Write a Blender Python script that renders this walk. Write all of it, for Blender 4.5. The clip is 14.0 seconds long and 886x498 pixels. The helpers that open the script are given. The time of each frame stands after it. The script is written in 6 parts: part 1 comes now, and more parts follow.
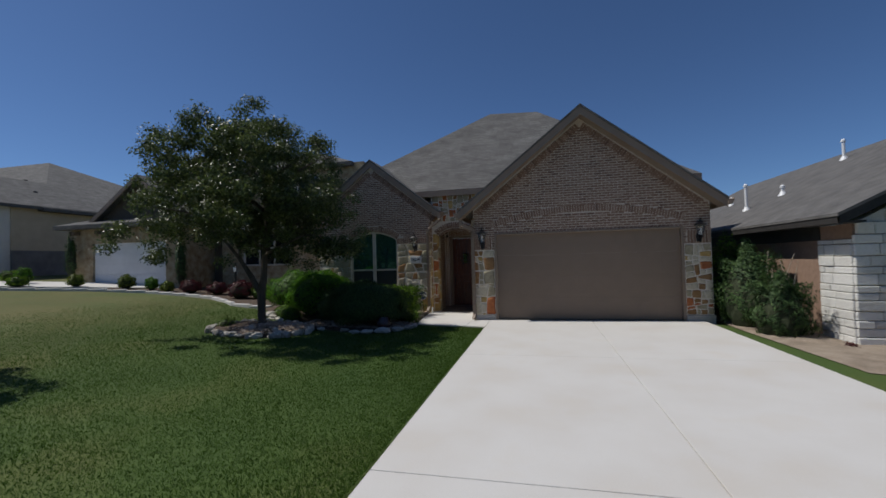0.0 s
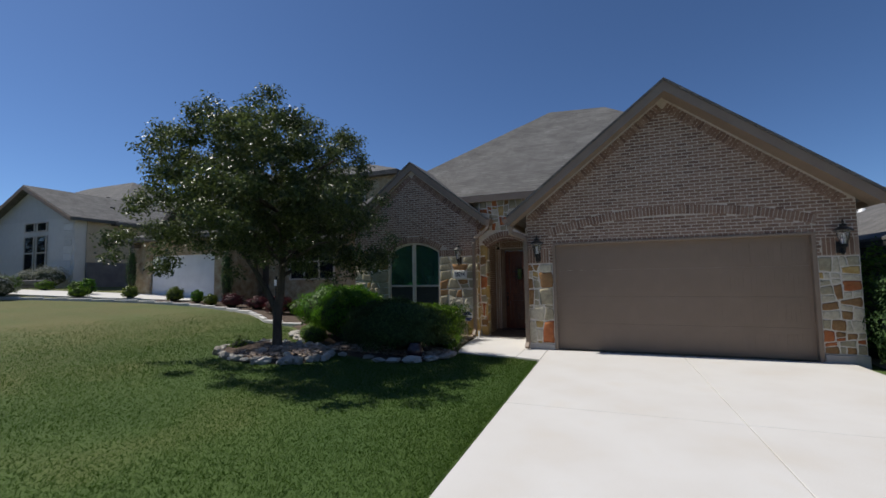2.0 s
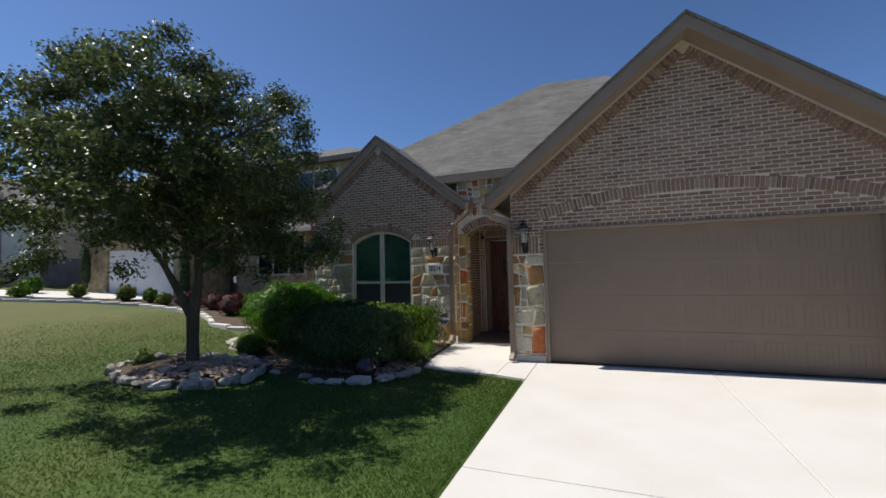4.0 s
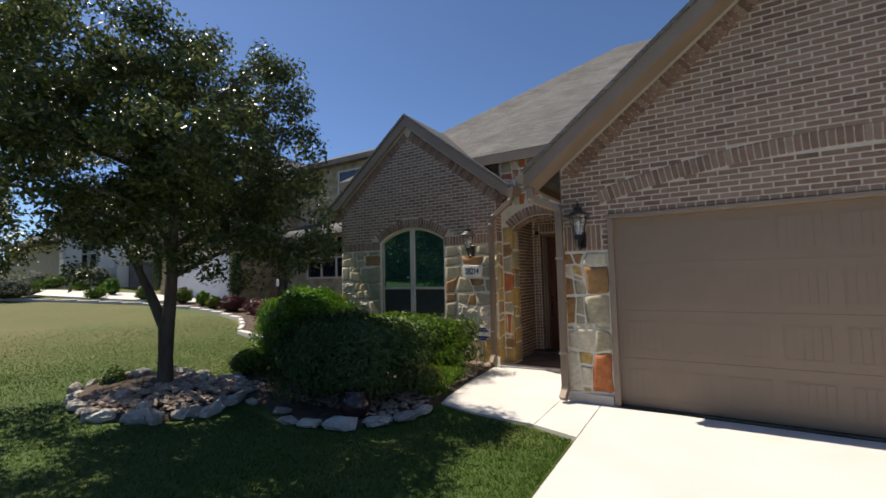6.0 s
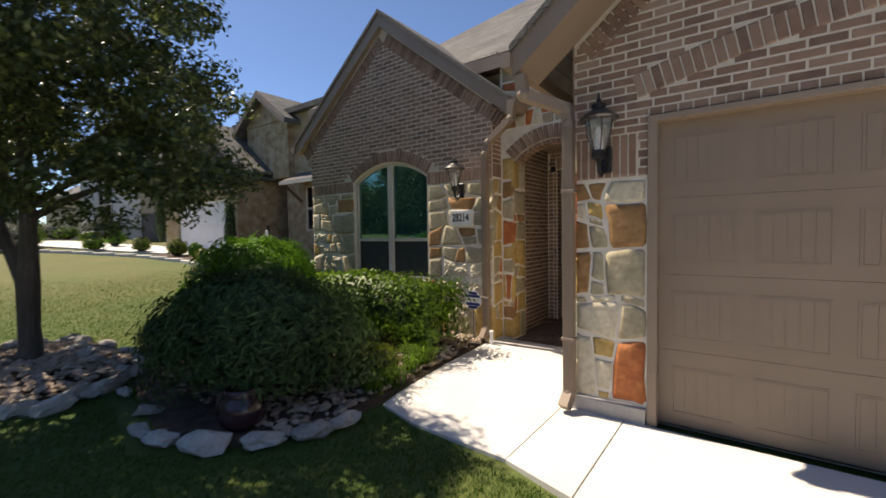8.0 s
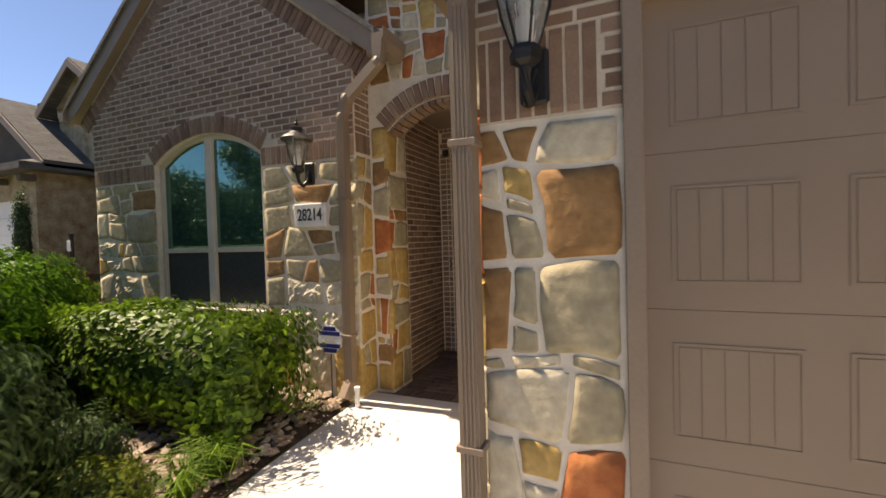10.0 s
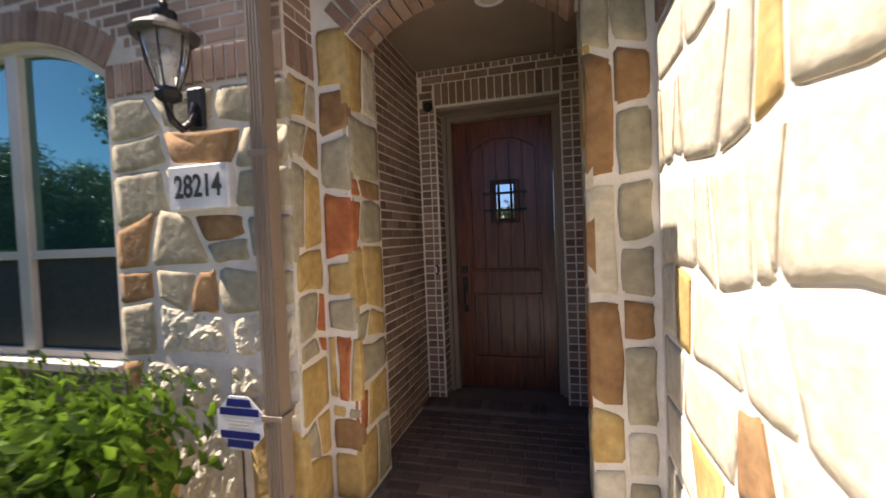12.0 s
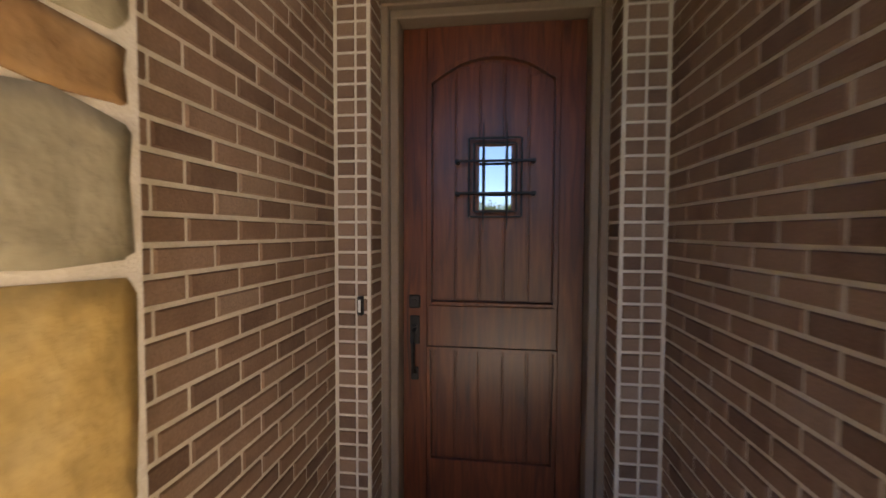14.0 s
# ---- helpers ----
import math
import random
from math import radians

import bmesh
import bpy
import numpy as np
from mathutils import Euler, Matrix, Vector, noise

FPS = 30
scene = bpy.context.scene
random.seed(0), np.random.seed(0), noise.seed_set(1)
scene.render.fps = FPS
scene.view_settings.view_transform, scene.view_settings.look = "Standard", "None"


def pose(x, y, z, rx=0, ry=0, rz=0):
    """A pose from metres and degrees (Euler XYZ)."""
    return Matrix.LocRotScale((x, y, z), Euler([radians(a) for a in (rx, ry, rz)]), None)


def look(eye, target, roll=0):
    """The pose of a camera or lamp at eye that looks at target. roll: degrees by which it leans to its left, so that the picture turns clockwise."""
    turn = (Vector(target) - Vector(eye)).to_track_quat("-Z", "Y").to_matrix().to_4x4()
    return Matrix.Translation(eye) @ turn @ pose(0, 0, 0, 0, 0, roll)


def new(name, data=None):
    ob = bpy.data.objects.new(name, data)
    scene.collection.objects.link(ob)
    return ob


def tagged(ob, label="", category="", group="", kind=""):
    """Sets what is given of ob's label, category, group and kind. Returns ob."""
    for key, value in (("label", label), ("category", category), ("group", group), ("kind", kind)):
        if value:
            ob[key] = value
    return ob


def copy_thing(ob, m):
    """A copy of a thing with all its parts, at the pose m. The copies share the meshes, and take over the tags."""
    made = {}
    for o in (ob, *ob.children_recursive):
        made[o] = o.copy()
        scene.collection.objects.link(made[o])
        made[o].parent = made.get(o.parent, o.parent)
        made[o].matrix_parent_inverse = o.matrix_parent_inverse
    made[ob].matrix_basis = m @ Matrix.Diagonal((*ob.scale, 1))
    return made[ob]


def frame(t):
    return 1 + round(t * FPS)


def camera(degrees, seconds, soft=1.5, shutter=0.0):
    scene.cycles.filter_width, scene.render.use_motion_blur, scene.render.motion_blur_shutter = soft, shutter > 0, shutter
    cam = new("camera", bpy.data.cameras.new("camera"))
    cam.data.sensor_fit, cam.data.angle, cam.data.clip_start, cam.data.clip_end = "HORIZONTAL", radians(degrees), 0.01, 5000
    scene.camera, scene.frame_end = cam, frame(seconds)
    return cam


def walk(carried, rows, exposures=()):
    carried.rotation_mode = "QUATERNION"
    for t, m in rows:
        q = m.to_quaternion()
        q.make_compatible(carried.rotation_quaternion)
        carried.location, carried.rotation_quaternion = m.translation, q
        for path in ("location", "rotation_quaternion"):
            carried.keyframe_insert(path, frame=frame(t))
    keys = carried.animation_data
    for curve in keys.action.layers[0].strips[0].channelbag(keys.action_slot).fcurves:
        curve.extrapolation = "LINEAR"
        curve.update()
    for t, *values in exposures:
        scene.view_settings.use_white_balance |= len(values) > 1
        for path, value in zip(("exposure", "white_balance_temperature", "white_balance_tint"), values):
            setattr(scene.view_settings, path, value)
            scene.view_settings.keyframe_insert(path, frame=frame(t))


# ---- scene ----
cam = camera(93.0, 14.0, soft=1.6, shutter=0.35)
PATH = [
    (0, (1.276, -12.122, 1.762), (0.822, -10.175, 1.813), -1.6),
    (0.5, (1.164, -11.606, 1.693), (0.615, -9.685, 1.769), -2.3),
    (1, (1.157, -11.127, 1.683), (0.488, -9.246, 1.797), -0.2),
    (1.5, (1.157, -10.606, 1.667), (0.406, -8.758, 1.813), -0.0),
    (2, (1.163, -10.127, 1.696), (0.437, -8.268, 1.834), -0.9),
    (2.5, (1.132, -9.612, 1.705), (0.361, -7.773, 1.87), -0.2),
    (3, (1.091, -9.093, 1.688), (0.369, -7.233, 1.835), -0.9),
    (3.2, (1.074, -8.873, 1.694), (0.367, -7.008, 1.831), -0.8),
    (5.3, (1.071, -6.558, 1.747), (0.233, -4.744, 1.835), -3.2),
    (5.5, (1.073, -6.341, 1.733), (0.184, -4.553, 1.848), -2.6),
    (6, (1.014, -5.832, 1.716), (-0.033, -4.134, 1.844), -1.3),
    (6.5, (0.95, -5.284, 1.666), (-0.168, -3.628, 1.757), -2.3),
    (7, (0.847, -4.732, 1.625), (-0.371, -3.146, 1.574), 0.1),
    (7.5, (0.726, -4.201, 1.6), (-0.496, -2.624, 1.454), -0.2),
    (8, (0.64, -3.661, 1.581), (-0.546, -2.053, 1.502), -0.9),
    (8.5, (0.49, -3.179, 1.634), (-0.572, -1.486, 1.566), -1.6),
    (9, (0.36, -2.695, 1.623), (-0.533, -0.906, 1.593), -2.4),
    (9.2, (0.284, -2.488, 1.6), (-0.553, -0.672, 1.554), -2.3),
    (11.3, (-0.697, -0.766, 1.486), (-1.45, 1.087, 1.481), -1.6),
    (11.5, (-0.816, -0.623, 1.488), (-1.527, 1.246, 1.503), -2.8),
    (12, (-1.066, -0.213, 1.479), (-1.606, 1.712, 1.422), -2.3),
    (12.5, (-1.253, 0.222, 1.45), (-1.644, 2.182, 1.39), 0.3),
    (13, (-1.409, 0.661, 1.462), (-1.613, 2.649, 1.396), 0.9),
    (13.5, (-1.47, 1.127, 1.494), (-1.635, 3.119, 1.45), 0.8),
    (14, (-1.541, 1.606, 1.515), (-1.799, 3.588, 1.436), 0.2),
]
EXPOSURES = [(0.0, -0.55, 6250, 10), (1.5, -0.27, 6300, 10), (3.0, 0.08, 6400, 10), (5.5, 0.31, 6850, 11), (6.5, 0.5, 7150, 12), (7.5, 0.66, 7250, 13), (8.0, 0.7, 7600, 14), (9.0, 0.82, 8600, 15), (11.5, 1.28, 7500, 19), (12.0, 1.42, 6900, 19), (12.5, 1.18, 6850, 18), (13.3, 1.14, 7700, 20), (14.0, 2.32, 8200, 18)]
walk(cam, [(t, look(eye, target, roll)) for t, eye, target, roll in PATH], EXPOSURES)

# ---- light ----
SUN_UP, SUN_FROM = math.atan2(1, 0.68), Vector((-0.68, -0.055, 0)).normalized()
world = bpy.data.worlds.new("world")
scene.world = world
world.use_nodes = True
wn = world.node_tree
sky = wn.nodes.new("ShaderNodeTexSky")
sky.sky_type, sky.sun_disc, sky.sun_elevation = "NISHITA", False, SUN_UP
sky.sun_rotation = math.atan2(SUN_FROM.x, SUN_FROM.y)
sky.air_density, sky.dust_density, sky.ozone_density = 1.0, 1.6, 9.0
sky.altitude = 2500
wn.links.new(sky.outputs[0], wn.nodes["Background"].inputs[0])
wn.nodes["Background"].inputs[1].default_value = 0.106
sun = new("sun", bpy.data.lights.new("sun", "SUN"))
sun.data.energy, sun.data.angle, sun.data.color = 5.0, radians(0.5), (1.0, 0.94, 0.84)
sun_dir = SUN_FROM * math.cos(SUN_UP) + Vector((0, 0, math.sin(SUN_UP)))
sun.matrix_world = look(sun_dir * 50, (0, 0, 0))


# ---- materials ----
def ramp_stops(node, stops):
    cr = node.color_ramp
    while len(cr.elements) < len(stops):
        cr.elements.new(0.5)
    for e, (p, c) in zip(cr.elements, stops):
        e.position, e.color = p, (*c, 1)


def material(name, stops, scale=6.0, rough=0.8, fine=60.0, bump=0.3, bump_dist=0.01, pick="", palette=(), mix=0.35, metal=0.0,
             spec=0.5, stretch=(1, 1, 1), fine_mix=0.3, sheen_back=0.0):
    """Procedural surface: broad mottling between the stops, fine grain, relief; pick 'object' or 'island' adds a colour for each piece out of palette."""
    m = bpy.data.materials.new(name)
    m.use_nodes = True
    nt = m.node_tree
    N, L = nt.nodes, nt.links.new
    b = N["Principled BSDF"]
    tc = N.new("ShaderNodeTexCoord")
    mp = N.new("ShaderNodeMapping")
    mp.inputs["Scale"].default_value = stretch
    L(tc.outputs["Object"], mp.inputs[0])
    vec = mp.outputs[0]
    if pick == "object":
        geo = N.new("ShaderNodeNewGeometry")
        L(geo.outputs["Position"], mp.inputs[0])
    big = N.new("ShaderNodeTexNoise")
    big.inputs["Scale"].default_value, big.inputs["Detail"].default_value = scale, 5
    small = N.new("ShaderNodeTexNoise")
    small.inputs["Scale"].default_value, small.inputs["Detail"].default_value = fine, 4
    L(vec, big.inputs["Vector"]), L(vec, small.inputs["Vector"])
    r = N.new("ShaderNodeValToRGB")
    ramp_stops(r, stops)
    L(big.outputs["Fac"], r.inputs[0])
    col = r.outputs[0]
    if pick:
        if pick == "object":
            src = N.new("ShaderNodeObjectInfo").outputs["Random"]
        else:
            src = N.new("ShaderNodeNewGeometry").outputs["Random Per Island"]
        pr = N.new("ShaderNodeValToRGB")
        pr.color_ramp.interpolation = "CONSTANT" if len(palette) > 3 else "LINEAR"
        ramp_stops(pr, palette)
        L(src, pr.inputs[0])
        mx = N.new("ShaderNodeMixRGB")
        mx.inputs[0].default_value = 1 - mix
        L(col, mx.inputs[1]), L(pr.outputs[0], mx.inputs[2])
        col = mx.outputs[0]
    grain = N.new("ShaderNodeMixRGB")
    grain.blend_type = "OVERLAY"
    grain.inputs[0].default_value = fine_mix
    L(col, grain.inputs[1]), L(small.outputs["Fac"], grain.inputs[2])
    L(grain.outputs[0], b.inputs["Base Color"])
    b.inputs["Roughness"].default_value, b.inputs["Metallic"].default_value = rough, metal
    b.inputs["Specular IOR Level"].default_value = spec
    if bump:
        bp = N.new("ShaderNodeBump")
        bp.inputs["Strength"].default_value, bp.inputs["Distance"].default_value = bump, bump_dist
        L(small.outputs["Fac"], bp.inputs["Height"])
        L(bp.outputs[0], b.inputs["Normal"])
    return m


BRICK_PAL = ((0.0, (0.125, 0.074, 0.054)), (0.14, (0.215, 0.130, 0.090)), (0.45, (0.275, 0.178, 0.128)), (0.78, (0.32, 0.215, 0.156)), (0.94, (0.365, 0.265, 0.20)))
BRICK_BASE = ((0.3, (0.175, 0.106, 0.074)), (0.7, (0.31, 0.205, 0.148)))
WHITE_PAL = ((0.0, (0.64, 0.63, 0.60)), (0.5, (0.76, 0.755, 0.73)), (1.0, (0.56, 0.55, 0.52)))
brick = material("brick", BRICK_BASE, 9, 0.9, 140, 0.5, 0.004, "object", BRICK_PAL, 0.45)
brick_joined = material("brick_joined", BRICK_BASE, 9, 0.9, 140, 0.5, 0.004, "island", BRICK_PAL, 0.45)
limestone = material("limestone", ((0.3, (0.5, 0.47, 0.41)), (0.7, (0.72, 0.70, 0.65))), 3, 0.9, 26, 0.8, 0.03, "object", WHITE_PAL, 0.2)
mortar_tan = material("mortar_tan", ((0.3, (0.50, 0.43, 0.345)), (0.7, (0.60, 0.525, 0.43))), 12, 0.95, 160, 0.5, 0.004)
mortar = material("mortar", ((0.3, (0.62, 0.565, 0.48)), (0.7, (0.74, 0.685, 0.60))), 12, 0.95, 160, 0.5, 0.004)
concrete = material("concrete", ((0.25, (0.56, 0.525, 0.475)), (0.45, (0.585, 0.565, 0.535)), (0.6, (0.605, 0.59, 0.565)), (0.78, (0.585, 0.55, 0.50))), 0.9, 0.85, 90, 0.15, 0.004, fine_mix=0.15)
concrete_dark = material("concrete_base", ((0.3, (0.36, 0.34, 0.31)), (0.7, (0.5, 0.47, 0.43))), 4, 0.9, 90, 0.3, 0.004)
trim_paint = material("trim_paint", ((0.3, (0.235, 0.175, 0.128)), (0.7, (0.27, 0.205, 0.152))), 3, 0.55, 60, 0.06, 0.004, fine_mix=0.12)
door_paint = material("garage_paint", ((0.3, (0.215, 0.158, 0.112)), (0.7, (0.24, 0.178, 0.128))), 2, 0.5, 220, 0.08, 0.002, fine_mix=0.1)
shingle = material("shingle", ((0.3, (0.091, 0.088, 0.085)), (0.7, (0.139, 0.136, 0.131))), 1.6, 0.95, 55, 0.6, 0.02, fine_mix=0.7)


def shingle_tabs(m):
    """Staggered tabs on the roof's slopes: courses by height, tabs along the eaves."""
    nt = m.node_tree
    N, L = nt.nodes, nt.links.new
    geo, sep, add, com = N.new("ShaderNodeNewGeometry"), N.new("ShaderNodeSeparateXYZ"), N.new("ShaderNodeMath"), N.new("ShaderNodeCombineXYZ")
    L(geo.outputs["Position"], sep.inputs[0])
    L(sep.outputs["X"], add.inputs[0]), L(sep.outputs["Y"], add.inputs[1])
    L(add.outputs[0], com.inputs["X"]), L(sep.outputs["Z"], com.inputs["Y"])
    br = N.new("ShaderNodeTexBrick")
    br.inputs["Scale"].default_value, br.inputs["Brick Width"].default_value, br.inputs["Row Height"].default_value, br.inputs["Mortar Size"].default_value = 1.0, 0.26, 0.09, 0.006
    br.inputs["Color1"].default_value, br.inputs["Color2"].default_value, br.inputs["Mortar"].default_value = (1.12, 1.12, 1.12, 1), (0.82, 0.82, 0.82, 1), (0.6, 0.6, 0.6, 1)
    L(com.outputs[0], br.inputs["Vector"])
    b = N["Principled BSDF"]
    src = b.inputs["Base Color"].links[0].from_socket
    mul = N.new("ShaderNodeMixRGB")
    mul.blend_type, mul.inputs[0].default_value = "MULTIPLY", 1.0
    L(src, mul.inputs[1]), L(br.outputs["Color"], mul.inputs[2])
    L(mul.outputs[0], b.inputs["Base Color"])


shingle_tabs(shingle)
shingle_dark = material("shingle_dark", ((0.3, (0.085, 0.082, 0.08)), (0.7, (0.14, 0.135, 0.13))), 2.5, 0.95, 55, 0.6, 0.02, fine_mix=0.6)
grass_soil = material("lawn", ((0.3, (0.039, 0.080, 0.010)), (0.5, (0.056, 0.097, 0.014)), (0.74, (0.12, 0.124, 0.034))), 0.35, 0.95, 40, 0.5, 0.02, fine_mix=0.4)


def dry_lawn(m):
    """Olive, thirsty grass over the far part of the lawn, fading in unevenly."""
    nt = m.node_tree
    N, L = nt.nodes, nt.links.new
    geo, sep, far, no, mul, mx = [N.new("ShaderNode" + k) for k in ("NewGeometry", "SeparateXYZ", "MapRange", "TexNoise", "Math", "MixRGB")]
    L(geo.outputs["Position"], sep.inputs[0]), L(sep.outputs["X"], far.inputs[0]), L(geo.outputs["Position"], no.inputs["Vector"])
    far.inputs[1].default_value, far.inputs[2].default_value = -6.0, -12.0
    no.inputs["Scale"].default_value, no.inputs["Detail"].default_value = 0.6, 4
    mul.operation = "MULTIPLY"
    L(far.outputs[0], mul.inputs[0]), L(no.outputs["Fac"], mul.inputs[1])
    b = N["Principled BSDF"]
    L(mul.outputs[0], mx.inputs[0]), L(b.inputs["Base Color"].links[0].from_socket, mx.inputs[1])
    mx.inputs[2].default_value = (0.125, 0.105, 0.033, 1)
    L(mx.outputs[0], b.inputs["Base Color"])


dry_lawn(grass_soil)
white_door = material("white_paint", ((0.3, (0.72, 0.73, 0.74)), (0.7, (0.80, 0.81, 0.82))), 2, 0.5, 60, 0.05, 0.003, fine_mix=0.08)
frame_paint = material("window_frame_paint", ((0.3, (0.52, 0.47, 0.40)), (0.7, (0.6, 0.55, 0.47))), 3, 0.5, 60, 0.05, 0.003, fine_mix=0.1)
stucco = material("beige_siding", ((0.3, (0.44, 0.36, 0.26)), (0.7, (0.50, 0.42, 0.31))), 2, 0.9, 60, 0.3, 0.006)
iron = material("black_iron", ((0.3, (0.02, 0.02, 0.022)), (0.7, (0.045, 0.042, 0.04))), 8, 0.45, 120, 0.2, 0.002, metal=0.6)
bark = material("bark", ((0.3, (0.05, 0.04, 0.032)), (0.7, (0.13, 0.105, 0.085))), 9, 0.95, 45, 1.0, 0.02, stretch=(1, 1, 0.25))
dry_soil = material("dry_soil", ((0.3, (0.24, 0.19, 0.14)), (0.7, (0.38, 0.31, 0.24))), 2.5, 0.95, 40, 0.8, 0.03, fine_mix=0.5)
cane_bark = material("cane_bark", ((0.3, (0.30, 0.25, 0.19)), (0.7, (0.42, 0.36, 0.29))), 12, 0.9, 60, 0.4, 0.004)
mulch = material("mulch", ((0.3, (0.045, 0.03, 0.022)), (0.7, (0.13, 0.09, 0.06))), 8, 0.95, 40, 1.0, 0.03, fine_mix=0.6)


# ---- mesh helpers ----
def part(name, bm, mat, parent=None, label="", kind=""):
    me = bpy.data.meshes.new(name)
    bm.to_mesh(me)
    bm.free()
    if mat:
        me.materials.append(mat)
    ob = new(name, me)
    ob.parent = parent
    return tagged(ob, label, kind=kind)


def mesh_object(name, verts, faces, mat, parent=None, kind="", smooth=False):
    me = bpy.data.meshes.new(name)
    me.from_pydata(verts, [], faces)
    me.materials.append(mat)
    if smooth:
        me.polygons.foreach_set("use_smooth", [True] * len(me.polygons))
    ob = new(name, me)
    ob.parent = parent
    return tagged(ob, kind=kind)


def thing(name, label, category, group="", kind="", at=(0, 0, 0)):
    ob = new(name)
    ob.location = at
    return tagged(ob, label, category, group, kind)


def box(bm, x0, x1, y0, y1, z0, z1, bevel=0.0, m=None):
    mat = Matrix.Translation(((x0 + x1) / 2, (y0 + y1) / 2, (z0 + z1) / 2)) @ Matrix.Diagonal((abs(x1 - x0), abs(y1 - y0), abs(z1 - z0), 1))
    out = bmesh.ops.create_cube(bm, size=1, matrix=(m @ mat) if m else mat)
    if bevel:
        edges = {e for v in out["verts"] for e in v.link_edges}
        bmesh.ops.bevel(bm, geom=list(edges), offset=bevel, segments=1, affect="EDGES")
    return out


def boxm(x0, x1, y0, y1, z0, z1, bevel=0.0):
    bm = bmesh.new()
    box(bm, x0, x1, y0, y1, z0, z1, bevel)
    return bm


def prism(bm, pts, axis, a, b):
    """A solid of the outline pts, run along axis ('x', 'y' or 'z') from a to b."""
    def place(p, d):
        return {"x": (d, p[0], p[1]), "y": (p[0], d, p[1]), "z": (p[0], p[1], d)}[axis]
    lo, hi = [bm.verts.new(place(p, a)) for p in pts], [bm.verts.new(place(p, b)) for p in pts]
    n = len(pts)
    faces = [bm.faces.new(lo), bm.faces.new(hi)]
    faces += [bm.faces.new((lo[i], lo[(i + 1) % n], hi[(i + 1) % n], hi[i])) for i in range(n)]
    bmesh.ops.recalc_face_normals(bm, faces=faces)
    return faces


def tube(bm, pts, radii, sides=8):
    """A round or square pipe through pts."""
    rings = []
    for i, p in enumerate(pts):
        p = Vector(p)
        d = (Vector(pts[min(i + 1, len(pts) - 1)]) - Vector(pts[max(i - 1, 0)])).normalized()
        u = d.cross(Vector((0, 0, 1)) if abs(d.z) < 0.9 else Vector((1, 0, 0))).normalized()
        v = d.cross(u)
        r = radii[i] if isinstance(radii, (list, tuple)) else radii
        rings.append([bm.verts.new(p + (u * math.cos(k * math.tau / sides + math.pi / sides) + v * math.sin(k * math.tau / sides + math.pi / sides)) * r) for k in range(sides)])
    for a, b in zip(rings, rings[1:]):
        for k in range(sides):
            bm.faces.new((a[k], a[(k + 1) % sides], b[(k + 1) % sides], b[k]))
    bm.faces.new(rings[0][::-1]), bm.faces.new(rings[-1])
    bmesh.ops.recalc_face_normals(bm, faces=bm.faces)


def lathe(bm, profile, sides=20, m=Matrix()):
    rings = [[bm.verts.new(m @ Vector((r * math.cos(k * math.tau / sides), r * math.sin(k * math.tau / sides), z))) for k in range(sides)] for r, z in profile]
    for a, b in zip(rings, rings[1:]):
        for k in range(sides):
            bm.faces.new((a[k], a[(k + 1) % sides], b[(k + 1) % sides], b[k]))
    bm.faces.new(rings[0][::-1]), bm.faces.new(rings[-1])


def ground_z(x, y):
    """Flat at the driveway, rising towards the houses beyond the lawn."""
    d = -x - 4.0
    s = 0.5 * (d + math.sqrt(d * d + 4.0)) * 0.062 - 0.015
    return min(max(s, 0.0), 1.5) - (0.10 if x > 5.4 else 0.0) * min(1, (x - 5.4) / 0.8)


# ---- ground, driveway, walk ----
xs = sorted(set([-2000, -400, -120, -60, -45, 30, 60, 120, 400, 2000] + [-36 + i * 0.75 for i in range(76)]))
ys = sorted(set([-2000, -400, -120, -60, 40, 60, 120, 400, 2000] + [-40 + i * 1.5 for i in range(50)]))
gv = [(x, y, ground_z(x, y) - 0.03 if not (-0.1 < x < 5.3 and -14 < y < 4) else -0.06) for y in ys for x in xs]
gf = [(j * len(xs) + i, j * len(xs) + i + 1, (j + 1) * len(xs) + i + 1, (j + 1) * len(xs) + i) for j in range(len(ys) - 1) for i in range(len(xs) - 1)]
ground = tagged(mesh_object("ground", gv, gf, grass_soil, smooth=True), "mown green lawn and grassy ground with dry patches", "lawn", kind="structure")

driveway = thing("driveway", "pale broom-finished concrete driveway with tooled joints", "driveway", kind="structure")
for x0, x1 in ((-0.2, 2.55), (2.56, 5.32)):
    for y0, y1 in ((-14.5, -8.76), (-8.75, -4.4), (-4.39, -0.02)):
        part("slab", boxm(x0, x1, y0, y1, -0.12, 0.0, 0.004), concrete, driveway)
walkway = thing("walkway", "pale concrete front walk leading to the entry", "walkway", kind="structure")
bm = bmesh.new()
prism(bm, [(-0.21, -1.27), (-0.21, -0.02), (-0.72, -0.02), (-0.72, -1.12)], "z", -0.12, 0.0)
part("slab", bm, concrete, walkway)
bm = bmesh.new()
prism(bm, [(-0.73, -1.115), (-0.73, -0.02), (-0.66, 0.0), (-0.66, 1.83), (-2.42, 1.83), (-2.4, 1.5), (-2.32, 0.4), (-2.18, -0.6), (-2.1, -0.92), (-1.6, -1.06)], "z", -0.12, 0.0)
part("slab", bm, concrete, walkway)

# ---- house: garage block ----
GX0, GX1, GDW, GDH = -0.63, 5.56, 4.88, 2.44      # garage front and its door
RX, RZ, RS, RHALF, RY = 2.41, 5.83, 0.79, 3.42, -0.46  # gable ridge, slope, half span, front overhang
wall_garage = thing("wall_garage", "brown brick garage front with stone piers", "wall", kind="structure")


def rake_z(x, cx, top, slope):
    return top - abs(x - cx) * slope


